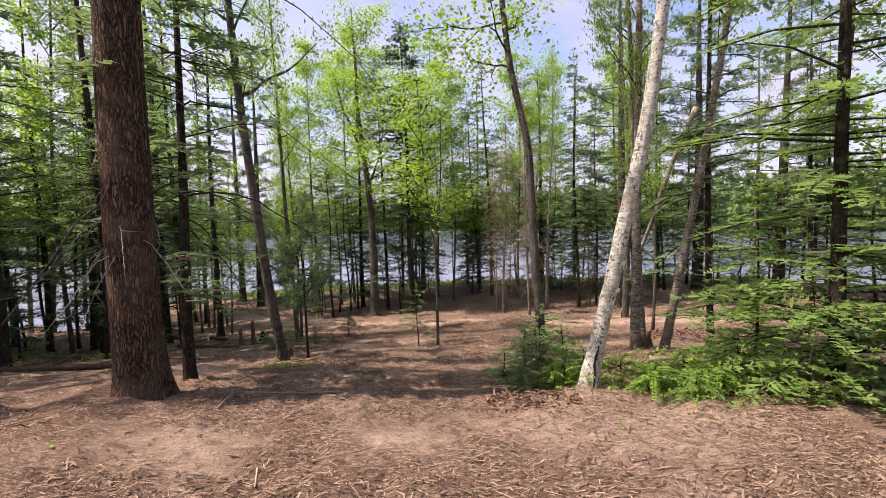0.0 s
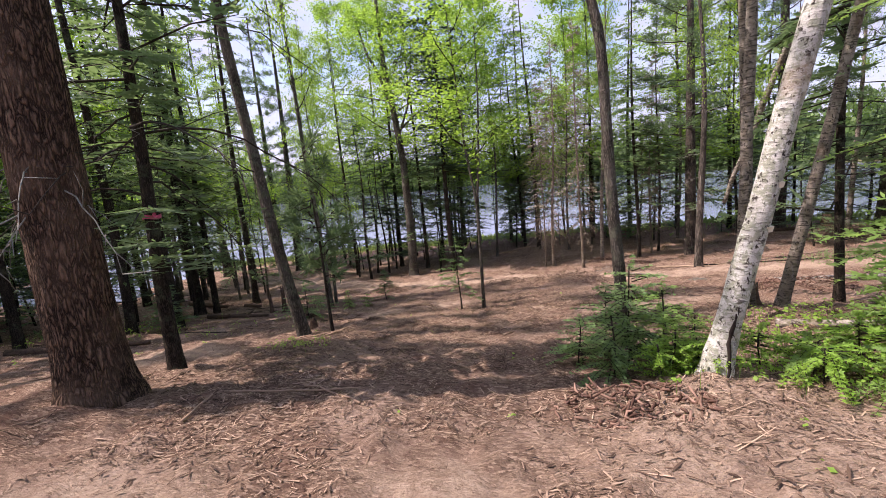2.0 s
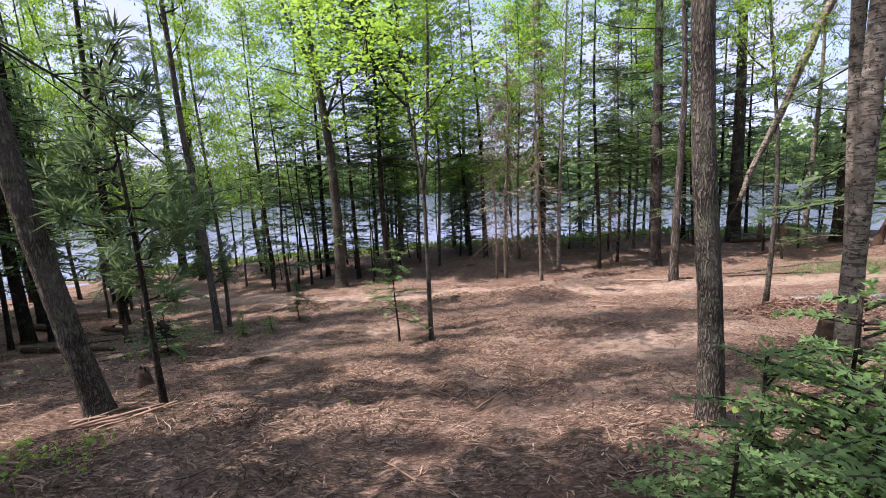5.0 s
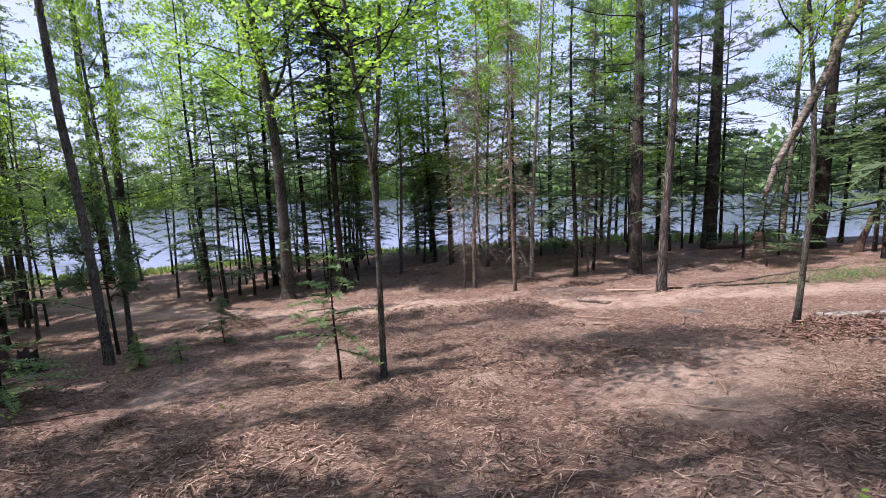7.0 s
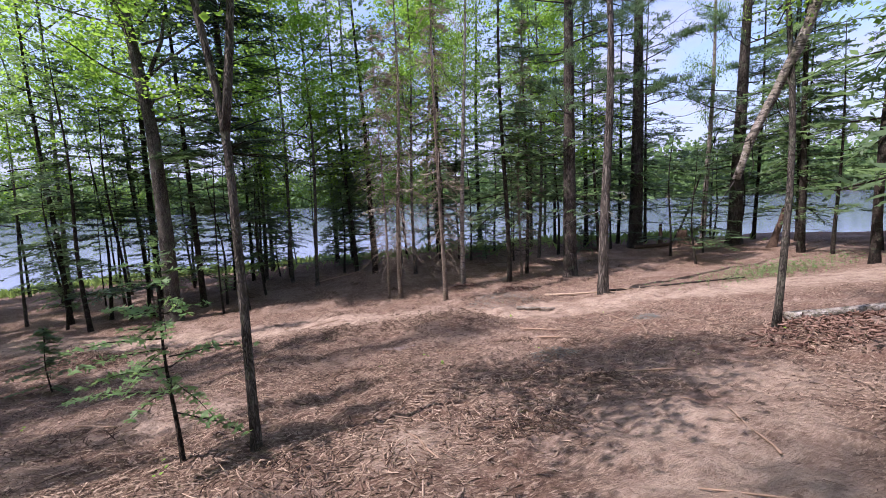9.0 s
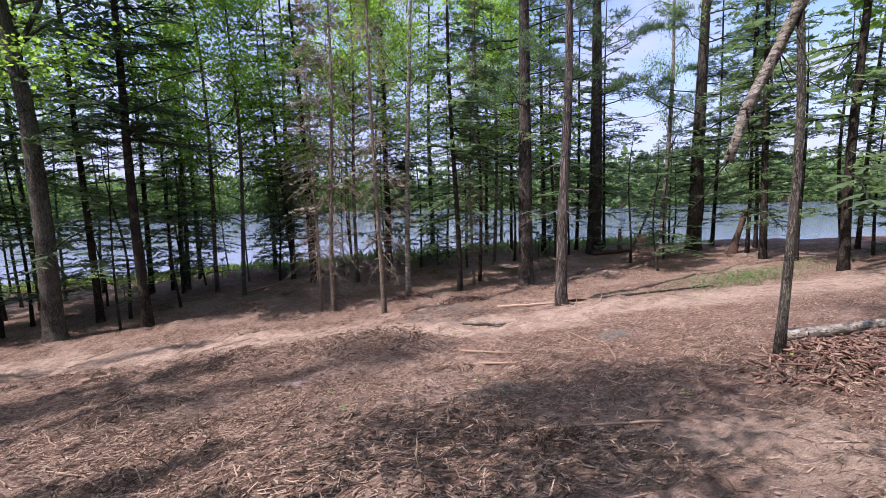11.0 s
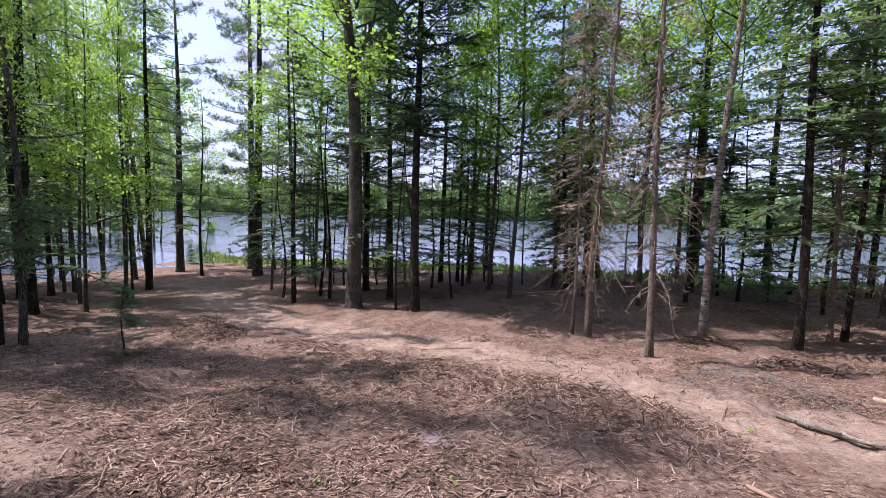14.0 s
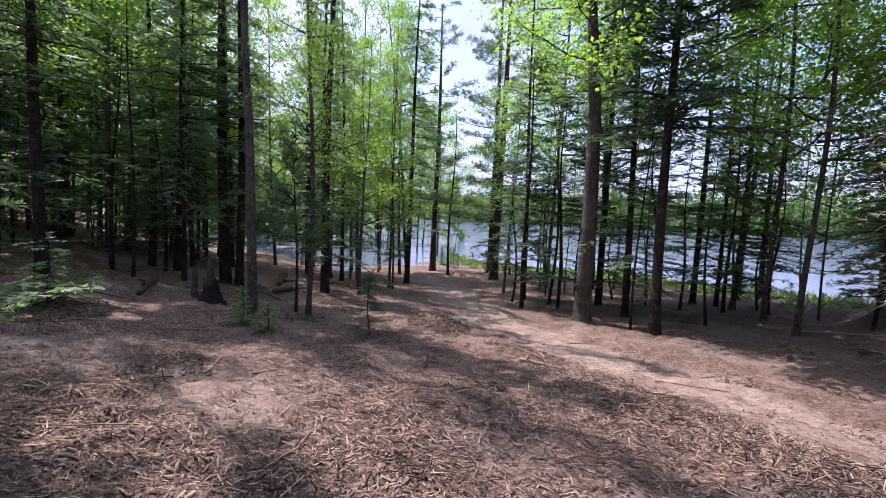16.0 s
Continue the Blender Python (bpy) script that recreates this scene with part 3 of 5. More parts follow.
WISP = [conifer_crown("needles", s, 5.2, 0.9, 1.9, 26, 0.3, 0.075, M_NEEDLE, M_TWIG_DARK, 0.3, 0.8, 0.75) + (5.2,) for s in (81, 82, 83)]
YOUNG = [conifer_crown("needles", s, 3.0, 0.25, 0.95, 64, 0.2, 0.06, m, M_TWIG_DARK, 0.22, 0.8) + (3.0,) for s, m in ((7, M_NEEDLE), (8, M_NEEDLE), (9, M_NEEDLE_LIGHT))]
YOUNG_LITE = [conifer_crown("needles", s, 3.0, 0.15, 1.0, 46, 0.26, 0.09, M_NEEDLE, M_TWIG_DARK, 0.22, 0.85) + (3.0,) for s in (64, 65)]
# lighter needles: sunlight on the seedlings is put into their colour
SEEDLING = [conifer_crown("needles", s, 1.0, 0.06, 0.55, 44, 0.1, 0.026, m, M_TWIG_DARK, 0.25, 1.1, 0.6) + (1.0,) for s, m in ((66, M_NEEDLE_LIGHT), (67, M_HERB))]
SEEDLING_DARK = [conifer_crown("needles", s, 1.0, 0.06, 0.6, 40, 0.1, 0.024, M_NEEDLE_MID, M_TWIG_DARK, 0.2, 1.0, 0.5) + (1.0,) for s in (74, 75)]
FERNY = [conifer_crown("needles", s, 0.5, 0.12, 0.85, 22, 0.11, 0.032, m, M_TWIG_DARK, 0.35, 0.9, 0.8) + (0.5,) for s, m in ((76, M_NEEDLE_LIGHT), (77, M_HERB))]
SPRUCE = [conifer_crown("needles", 78, 16, 5.2, 2.3, 190, 0.32, 0.085, M_NEEDLE_DARK, M_TWIG_DARK, 0.12, 1.0, 0.3) + (16,)]
UNDER = [conifer_crown("needles", s, 8, low, 1.75, n, 0.3, 0.07, m, M_TWIG_DARK, 0.22, 0.85, 0.3) + (8,) for s, low, n, m in ((91, 0.8, 46, M_NEEDLE), (92, 1.3, 42, M_NEEDLE_MID), (93, 0.5, 60, M_NEEDLE_DARK))]
BROAD = [conifer_crown("needles", 69, 11, 0.4, 2.3, 150, 0.2, 0.045, M_NEEDLE_LIGHT, M_TWIG_DARK, 0.2, 1.35, 0.3) + (11,)]
MAPLE = [leafy_crown("leaves", s, 15, low, spread, n, 0.1, 14, M_LEAF, M_GREY, 0.6) + (15,)
         for s, low, spread, n in ((11, 4.4, 2.9, 32), (12, 5.6, 3.0, 32), (13, 3.8, 2.5, 30))]
MAPLE_LITE = [leafy_crown("leaves", s, 15, low, 3.0, 20, 0.17, 6, M_LEAF, M_GREY, 0.8, 0.3) + (15,) for s, low in ((17, 3.0), (18, 4.5))]
POLE = [leafy_crown("leaves", s, 9, low, 2.1, 15, 0.09, 8, M_LEAF, M_TWIG_DARK, 0.3) + (9,) for s, low in ((15, 2.2), (16, 3.4))]
FINE = [leafy_crown("leaves", s, 9, low, 1.6, 18, 0.06, 12, M_LEAF, M_TWIG_DARK, 0.7, 0.2) + (9,) for s, low in ((72, 2.8), (73, 3.8))]
SPARSE = [conifer_crown("needles", 71, 1.8, 0.45, 0.85, 26, 0.15, 0.034, M_NEEDLE_MID, M_TWIG_DARK, 0.2, 0.9) + (1.8,)]
PINE = [pine_crown("needles", s, 17, low, 3.0, 54, M_PINE_NEEDLE, M_TWIG_DARK) + (17,) for s, low in ((21, 3.0), (22, 4.8))]
SAP_PINE = [pine_crown("needles", s, 3.2, 1.0, 0.75, 26, M_PINE_NEEDLE, M_TWIG_DARK) + (3.2,) for s in (25, 26)]
DRY = [bare_branches("bare_branches", s, 1.0, 7.5, 190, 0.75, M_DRYTWIG, 0.75, 6) for s in (31, 32)]
SNAGS = [bare_branches("bare_branches", s, 0.7, 6.5, 30, 1.1, M_TWIG_DARK, 0.2, 3) for s in (33, 34, 35)]
DROOP = bare_branches("bare_branches", 38, 2.2, 7.5, 46, 1.7, M_TWIG_DARK, 0.45, 6)
dry_needles = [conifer_crown("dry_needles", s, 9, 2.6, 0.85, 26, 0.28, 0.07, M_DRY, M_TWIG, 0.45, 0.9) for s in (36,)]


def trunk_mesh(x, y, dia, height, lean, bend, material, seed, sides, flare, rough=0.012, curve=None, ridge=0.0):
    """curve: rows of height and sideways shift, where the stem's own bends are known."""
    g = np.random.default_rng(seed)
    n = max(12, int(height * (9 if ridge else 5 if sides > 12 else 1.6)))
    s = np.linspace(0, 1, n)
    if sides > 12:
        s = s ** 1.35
    h = s * (height + 0.35) - 0.35
    hh = np.maximum(h, 0)
    wob = np.stack([np.sin(s * g.uniform(4, 8) + g.uniform(0, 6)), np.cos(s * g.uniform(4, 8) + g.uniform(0, 6))], -1)
    wob = (wob - wob[0]) * bend
    if curve:
        c = np.array(curve)
        slope = (c[-1, 1:] - c[-3, 1:]) / (c[-1, 0] - c[-3, 0]) * 0.6
        c = np.concatenate([c, [(height, *(c[-1, 1:] + slope * (height - c[-1, 0])))]]) if c[-1, 0] < height else c
        off = np.stack([np.interp(hh, c[:, 0], c[:, k]) for k in (1, 2)], -1)
        for _ in range(3):
            off[1:-1] = (off[:-2] + 2 * off[1:-1] + off[2:]) / 4
        p = np.concatenate([off, h[:, None]], 1)
    else:
        p = np.stack([lean[0] * hh + wob[:, 0], lean[1] * hh + wob[:, 1], h], -1)
    r = dia / 2 * (1 - 0.86 * s ** 1.15) * (1 + 0.2 * np.exp(-hh / 0.3))
    v, f = tube(p, np.maximum(r, 0.008), sides, 0 if ridge else rough, flare, seed, ridge)
    return mesh_of("trunk", v, f, material, True), p


def sloped(lean, height_scale, rz, wide=1.0):
    """The pose of a crown that follows its leaning trunk."""
    tilt = Vector((lean[0], lean[1], 1)).to_track_quat("Z", "Y").to_matrix().to_4x4()
    return tilt @ Matrix.Rotation(rz, 4, "Z") @ Matrix.Diagonal((wide, wide, height_scale, 1))


_seed = [100]


def limb(th, path, r0, r1, material, name="limb"):
    """One bough as a part of its own."""
    part(name, mesh_of(name, *tube(path, np.linspace(r0, r1, len(path)), 7, 0.04), material, True), th)


def dead_limbs(th, path, count, low, high, length, seed, material, sag=0.2):
    """Bare broken boughs, each a part, set on the stem."""
    g = np.random.default_rng(seed)
    for i in range(count):
        z = g.uniform(low, high)
        base = np.array([np.interp(z, path[:, 2], path[:, k]) for k in (0, 1)] + [z])
        a = g.uniform(0, 6.283)
        L = length * g.uniform(0.35, 1.2)
        out = np.array((math.cos(a), math.sin(a), g.uniform(-0.2, 0.35)))
        s = np.linspace(0, 1, 9)
        p = base + out * (s * L)[:, None] - np.array((0, 0, sag * L)) * (s ** 2)[:, None] + np.cumsum(g.normal(size=(9, 3)), 0) * 0.02 * L * (s[:, None] > 0)
        v = [tube(p, np.linspace(0.012, 0.003, 9) * (0.5 + 0.35 * L), 5)]
        for k in range(4):
            b = p[int(g.integers(3, 9))]
            e = b + unit(out + g.normal(size=3) * 0.8 + np.array((0, 0, -0.3))) * L * g.uniform(0.12, 0.35)
            v.append(tube([b, (b + e) / 2 + g.normal(size=3) * 0.03, e], (0.006, 0.004, 0.002), 3))
        part("dead_limb", mesh_of("dead_limb", *join(v), material), th)


def tree(kind, x, y, dia, height, lean=(0, 0), bend=0.06, label="", sides=9, flare=0.25, wide=1.0, crown=None, snags=True, group="", curve=None, lite=False, limbs=None, ridge=0.0):
    _seed[0] += 1
    sd = _seed[0]
    g = np.random.default_rng(sd)
    z = gz(x, y) - 0.02
    spec = {"hemlock": (M_DARK, HEM, "hemlock_tree", "dark-barked hemlock with drooping green boughs and dead lower twigs"),
            "tall_hemlock": (M_DARK, HEM_HIGH, "hemlock_tree", "tall dark-barked hemlock with a high crown and dead lower twigs"),
            "maple": (M_GREY, MAPLE, "maple_tree", "grey-barked maple with a bright green sunlit crown"),
            "pole": (M_GREY, POLE, "young_maple", "slender grey maple pole with sparse bright leaves"),
            "pine": (M_PINE, PINE, "pine_tree", "tall brown-barked white pine with open level boughs"),
            "grey_pine": (M_GREYPINE, PINE, "pine_tree", "tall grey-brown pine with open level boughs"),
            "birch": (M_BIRCH, MAPLE, "birch_tree", "pale birch with peeling white bark and light green leaves"),
            "sapling": (M_GREY, FINE, "young_maple", "slender grey maple with small bright leaves"),
            "paper_birch": (M_BIRCH, FINE, "birch_tree", "leaning white birch"),
            "yellow_birch": (M_YELLOW, FINE, "birch_tree", "banded grey-brown birch with sparse light green leaves"),
            "spruce": (M_DARK, SPRUCE, "spruce_tree", "dense dark green spruce with a bare lower trunk"),
            "slim_hemlock": (M_DARK, UNDER, "young_hemlock", "slim shaded hemlock with thin layered boughs down to the ground"),
            "snag": (M_SNAG, None, "dead_tree", "dead tree stripped of bark"),
            "dead": (M_PALE, None, "dead_spruce", "pale dying spruce bristling with dry drooping brown twigs"),
            "bare": (M_DARK, None, "bare_pole_tree", "thin dark dead sapling with a few bare twigs")}[kind]
    th = thing(spec[2], x, y, z, label or spec[3], "tree", group)
    me, path = trunk_mesh(x, y, dia * (1.0 if kind in ("grey_pine", "snag") else 0.76), height, lean, bend, spec[0], sd, sides, flare, 0.05 if kind in ("dead", "snag") else 0.035 if kind == "paper_birch" else 0.018, curve, ridge)
    part("trunk", me, th)
    if curve:
        lean = tuple(np.array([np.interp(6.0, path[:, 2], path[:, k]) for k in (0, 1)]) / 6.0)
    turn = g.uniform(0, 6.283)
    if spec[1]:
        pool = spec[1]
        if lite:
            pool = {"hemlock": HEM_LITE, "tall_hemlock": HEM_LITE, "maple": MAPLE_LITE, "birch": MAPLE_LITE}.get(kind, pool)
        mesh, limb_me, h0 = pool[int(g.integers(len(pool)))] if crown is None else pool[crown]
        m = sloped(lean, height / h0, turn, wide * g.uniform(0.9, 1.15))
        part("crown", mesh, th, m)
        tagged(part("branchwork", limb_me, th, m), kind="stuff")
    if kind == "dead":
        m = sloped(lean, height / 9.0, turn)
        tagged(part("branchwork", DRY[sd % 2], th, m), kind="stuff")
        part("dry_foliage", dry_needles[0][0], th, m)
    elif kind in ("hemlock", "tall_hemlock", "pine", "grey_pine", "bare") and snags and not (lite and sd % 3):
        tagged(part("dead_twigwork", SNAGS[sd % 3], th, sloped(lean, 0.9 if height > 8 else height / 7.5, turn + 1, 0.75 if dia < 0.3 else 1.0)), kind="stuff")
    if kind in ("hemlock", "tall_hemlock", "grey_pine") and not lite and snags:
        mesh, limb_me, h0 = WISP[sd % 3]
        m = sloped(lean, g.uniform(0.85, 1.25), turn + 2.0, g.uniform(0.75, 1.1))
        part("low_bough_foliage", mesh, th, m)
        tagged(part("low_branchwork", limb_me, th, m), kind="stuff")
    if limbs:
        dead_limbs(th, path, *limbs)
    return th


def young(x, y, height, light=False, wide=1.0, label="", pool=None):
    _seed[0] += 1
    sd = _seed[0]
    z = gz(x, y) - 0.02
    th = thing("young_hemlock", x, y, z, label or ("young hemlock with soft light green boughs on the forest floor" if light else "young dark green hemlock with low drooping boughs"), "tree")
    me, _ = trunk_mesh(x, y, 0.018 * height + 0.012, height, (0, 0), 0.02, M_DARK, sd, 6, 0.1)
    part("trunk", me, th)
    mesh, limb_me, h0 = pool[sd % len(pool)] if pool else YOUNG[2] if light else YOUNG[sd % 2]
    m = sloped((0, 0), height / h0, sd * 1.3, wide * height / h0)
    part("crown", mesh, th, m)
    tagged(part("branchwork", limb_me, th, m), kind="stuff")
    return th


# ---- the trees passed close by ----
tree("pine", -3.85, 5.75, 0.76, 25, label="massive pine with furrowed red-brown bark and bare lower limbs", sides=84, flare=0.42, wide=0.3, crown=1, ridge=0.016, snags=False,
     curve=((0, 0, 0), (1.9, -0.01, -0.01), (3.9, 0.0, 0.0), (5, 0.02, 0.01)), limbs=(46, 1.4, 7.0, 0.85, 901, M_LICHEN, 0.8))
tree("hemlock", -3.85, 6.85, 0.23, 8.2, label="slim hemlock marked with a pink ribbon", sides=14, flare=0.3, wide=0.9, crown=0, snags=False,
     curve=((0, -0.02, -0.02), (1.0, -0.02, -0.02), (2.7, 0.03, 0.02), (3.8, 0.05, 0.04)), limbs=(22, 2.0, 6.8, 2.4, 902, M_TWIG_DARK, 0.45))
tree("maple", -3.38, 9.45, 0.28, 15, label="leaning dark-barked maple with a pale root flare", sides=16, flare=0.5, wide=0.5, crown=1,
     curve=((0, 0, 0), (0.9, -0.13, -0.06), (2.0, -0.26, -0.13), (3.1, -0.35, -0.17), (5.2, -0.53, -0.26)), limbs=(6, 2.6, 6.0, 1.5, 903, M_TWIG_DARK))
big_maple = tree("maple", -4.0, 25.0, 0.64, 17, label="large forked maple with dark bark and a bright crown", sides=14, flare=0.4, wide=1.15, crown=1,
                 curve=((0, 0, 0), (3, 0.06, 0.01), (6.1, 0.02, 0.0), (8.6, -0.21, -0.04), (11, -0.48, -0.08), (13.3, -0.5, -0.09)))
limb(big_maple, ((-0.2, -0.04, 8.6), (-0.78, -0.14, 10.5), (-1.25, -0.22, 11.5), (-1.66, -0.29, 13.3)), 0.1, 0.04, M_GREY)
limb(big_maple, ((-0.05, 0.0, 7.4), (0.5, 0.2, 8.8), (0.8, 0.3, 10.4), (0.9, 0.5, 12.0)), 0.07, 0.02, M_GREY)
tree("sapling", 1.9, 8.35, 0.23, 13, label="slender grey maple with flaky lichened bark among young hemlocks", sides=18, flare=0.2, wide=1.2, crown=1,
     curve=((0, 0.0, 0.0), (0.8, -0.02, 0.01), (2.1, -0.11, 0.04), (4.2, -0.19, 0.04), (5.0, -0.38, 0.08), (5.7, -0.52, 0.11), (6.8, -0.62, 0.14)))
tree("paper_birch", 2.06, 6.0, 0.27, 13, label="leaning white birch with peeling, lichen-spotted bark and a hollow base", sides=30, flare=1.0, wide=0.55, crown=1,
     curve=((0, -0.05, 0.01), (0.3, 0.0, 0.0), (0.76, 0.09, -0.03), (1.5, 0.25, -0.08), (2.26, 0.38, -0.13), (2.97, 0.54, -0.18), (3.66, 0.66, -0.22), (5.0, 0.82, -0.27)))
tree("yellow_birch", 4.2, 9.48, 0.26, 15, label="banded grey-brown birch of a close group of three", sides=16, flare=0.25, wide=0.6, crown=0,
     curve=((0, -0.04, 0.03), (1.0, -0.04, 0.03), (2.0, -0.02, 0.02), (3.0, -0.02, 0.02), (4.2, 0.0, 0.0)))
tree("yellow_birch", 4.45, 9.75, 0.19, 14, (-0.04, 0.03), 0.04, "banded grey-brown birch of a close group of three", 12, 0.25, 0.5, 1)
tree("yellow_birch", 4.8, 9.56, 0.24, 14, (0.12, -0.1), 0.05, "leaning banded birch of a close group of three", 14, 0.3, 0.6, 1)
tree("hemlock", 6.35, 10.4, 0.2, 13, (-0.01, 0.01), 0.05, crown=2, wide=0.7)
tree("sapling", -5.16, 16.15, 0.22, 15, label="slender curving maple with smooth grey bark", sides=14, flare=0.3, wide=0.8, crown=1,
     curve=((0, -0.2, -0.12), (1.0, -0.22, -0.13), (2.6, -0.27, -0.15), (3.8, -0.32, -0.18), (4.7, -0.38, -0.22), (6.3, -0.41, -0.24)))
slim = tree("sapling", -0.16, 12.9, 0.11, 8.5, label="slim forked maple sapling with mossy grey bark", sides=14, flare=0.3, wide=1.15, crown=1,
            curve=((0, 0, 0), (1.5, 0.01, 0.0), (2.8, 0.01, 0.0), (3.4, -0.09, 0.0), (4.1, -0.18, 0.0), (4.7, -0.22, 0.0)))
limb(slim, ((0.0, 0, 2.7), (0.06, 0, 3.1), (0.12, 0, 3.6), (0.16, 0, 4.2), (0.22, 0, 5.2), (0.25, 0.05, 6.8)), 0.04, 0.015, M_GREY)
tree("sapling", 6.25, 13.15, 0.12, 9, label="pale slim maple holding up a fallen birch", sides=12, flare=0.25, wide=0.7, crown=1,
     curve=((0, 0, 0), (1.3, 0.06, -0.05), (2.5, 0.09, -0.07), (3.1, 0.09, -0.07), (4.0, -0.03, 0.04), (5.0, -0.1, 0.09)))

# ---- the stand towards the lake, middle ----
for x, y, d, h, lx, ly, c in ((-7.7, 27.0, 0.24, 13, -0.012, -0.005, 0), (-5.25, 28.3, 0.34, 15, 0.0, 0.0, 1), (-3.4, 26.5, 0.28, 14, -0.02, -0.01, 2),
                              (7.0, 22.8, 0.23, 13, -0.01, 0.005, 3), (8.3, 24.0, 0.17, 11, 0.0, 0.0, 3),
                              (3.1, 28.2, 0.32, 15, -0.03, 0.0, 0), (2.4, 29.2, 0.24, 13, -0.05, 0.0, 1), (9.2, 30.9, 0.33, 15, 0.012, -0.006, 0)):
    tree("hemlock", x, y, d, h, (lx, ly), 0.05, crown=c)
for x, y, d, h, c in ((13.3, 27.3, 0.3, 15, 2), (14.9, 27.0, 0.22, 13, 3), (11.2, 28.9, 0.24, 14, 0), (12.2, 28.3, 0.2, 12, 1), (-2.9, 30.7, 0.28, 14, 0),
                      (-2.2, 30.9, 0.2, 13, 3), (2.6, 32.5, 0.36, 15, 1), (1.8, 33.2, 0.26, 13, 0), (7.2, 32.2, 0.36, 15, 2), (6.3, 28.5, 0.32, 14, 1), (-1.5, 33.6, 0.28, 13, 3)):
    tree("hemlock", x, y, d, h, (rng.normal() * 0.012, rng.normal() * 0.008), 0.05, crown=c)
tree("spruce", -1.8, 24.8, 0.36, 16, (-0.009, -0.003), 0.05, snags=False, limbs=(14, 2.0, 5.5, 1.1, 908, M_TWIG_DARK, 0.1))
tree("dead", 3.1, 22.65, 0.19, 10, (0.03, -0.006), 0.05)
tree("dead", 4.1, 21.0, 0.17, 10, (-0.011, 0.003), 0.04)
tree("dead", 2.75, 22.9, 0.1, 8.5, (0.0, 0.0), 0.05)
tree("dead", 7.75, 23.3, 0.12, 9, (0.013, -0.006), 0.05)
tree("snag", 7.7, 18.6, 0.26, 12, (-0.012, 0.008), 0.09, "grey snag with furrowed flaking bark and a splintered base", 24, 0.3, limbs=(12, 2.2, 9.0, 0.9, 907, M_LICHEN, 0.3))
tree("yellow_birch", 5.5, 23.4, 0.23, 14, (0.027, -0.009), 0.07, "slim yellowish birch with a scarred base", 10, 0.2, 0.8, 1)
tree("grey_pine", 8.93, 22.0, 0.46, 18, (-0.005, 0.003), 0.03, "straight grey-brown pine with bare lower trunk", 14, 0.25, 0.9, 1, limbs=(10, 3.0, 9.0, 1.2, 906, M_TWIG_DARK, 0.1))
tree("grey_pine", 14.8, 25.7, 0.62, 19, (0.0, 0.0), 0.04, "thick straight pine with dark furrowed bark by the shore", 14, 0.3, 1.0, 1, limbs=(26, 3.0, 11.0, 2.6, 905, M_TWIG_DARK, 0.1))
tree("yellow_birch", 16.6, 23.7, 0.3, 14, (0.015, -0.01), 0.08, "pale birch among rotten stumps at the shore", 10, 0.3, 0.8, 0)
tree("grey_pine", 17.4, 22.9, 0.55, 17, (0.015, -0.012), 0.05, "dark-trunked pine leaning over the shore", 12, 0.3, 1.0, 0)
tree("bare", 16.4, 25.2, 0.14, 6, (0.26, -0.22), 0.1)
tree("hemlock", 17.6, 20.9, 0.18, 12, (0, 0), 0.04, crown=3)
tree("hemlock", 16.4, 19.6, 0.3, 14, (-0.01, 0.015), 0.04, crown=1)
tree("bare", 17.7, 20.4, 0.14, 10, (0, 0), 0.04)

# ---- the shore and the wood, further left ----
tree("grey_pine", -13.3, 31.6, 0.5, 18, (0.012, 0.006), 0.05, crown=0)
tree("grey_pine", -15.7, 34.0, 0.5, 18, (0.002, 0.002), 0.03, crown=1)
tree("grey_pine", -19.2, 32.2, 0.42, 17, (0, 0), 0.04, crown=0)
tree("hemlock", -14.4, 26.4, 0.36, 15, (0.01, 0.01), 0.05, crown=2)
for x, y, d, h, lx, ly in ((-13.3, 24.6, 0.17, 13, 0.0, 0.0), (-15.6, 27.4, 0.3, 15, -0.06, -0.07), (-15.5, 24.3, 0.24, 14, 0, 0), (-10.9, 34.6, 0.28, 13, -0.1, -0.06),
                           (-1.6, 30.5, 0.24, 14, 0.015, 0.004), (-16.2, 23.2, 0.3, 15, -0.02, -0.015), (-23, 25.5, 0.45, 16, 0.015, 0.01), (-2.1, 33.3, 0.26, 13, 0.03, 0.0)):
    tree("pole", x, y, d, h, (lx, ly), 0.1, wide=0.75)
for x, y, d, h in ((-14.7, 23.0, 0.23, 14), (-10.8, 17.1, 0.4, 16), (-10.35, 17.3, 0.3, 15), (-9.3, 12.2, 0.32, 15), (-8.7, 13.2, 0.27, 14), (-14.8, 22.2, 0.34, 15),
                   (-10.2, 19.9, 0.36, 15), (-18.0, 23.0, 0.5, 17), (-14.3, 15.8, 0.28, 14), (-13.1, 16.3, 0.3, 15), (-10.2, 15.9, 0.15, 10), (-19.0, 13.7, 0.3, 14)):
    tree("tall_hemlock" if rng.random() < 0.5 else "hemlock", x, y, d, h, (rng.normal() * 0.012, rng.normal() * 0.012), 0.06, wide=0.62)
tree("grey_pine", -20.8, 13.3, 0.6, 18, (0, -0.01), 0.04, crown=1)
for x, y, h in ((-10.5, 7.2, 15), (-13.2, 9.8, 15), (-11.8, 4.6, 14), (-10.4, 10.4, 15)):
    tree("hemlock", x, y, 0.26, h, (rng.normal() * 0.012, rng.normal() * 0.012), 0.06, wide=0.8)
tree("birch", -24.2, 25.4, 0.38, 14, (0.02, 0.045), 0.08, crown=0)
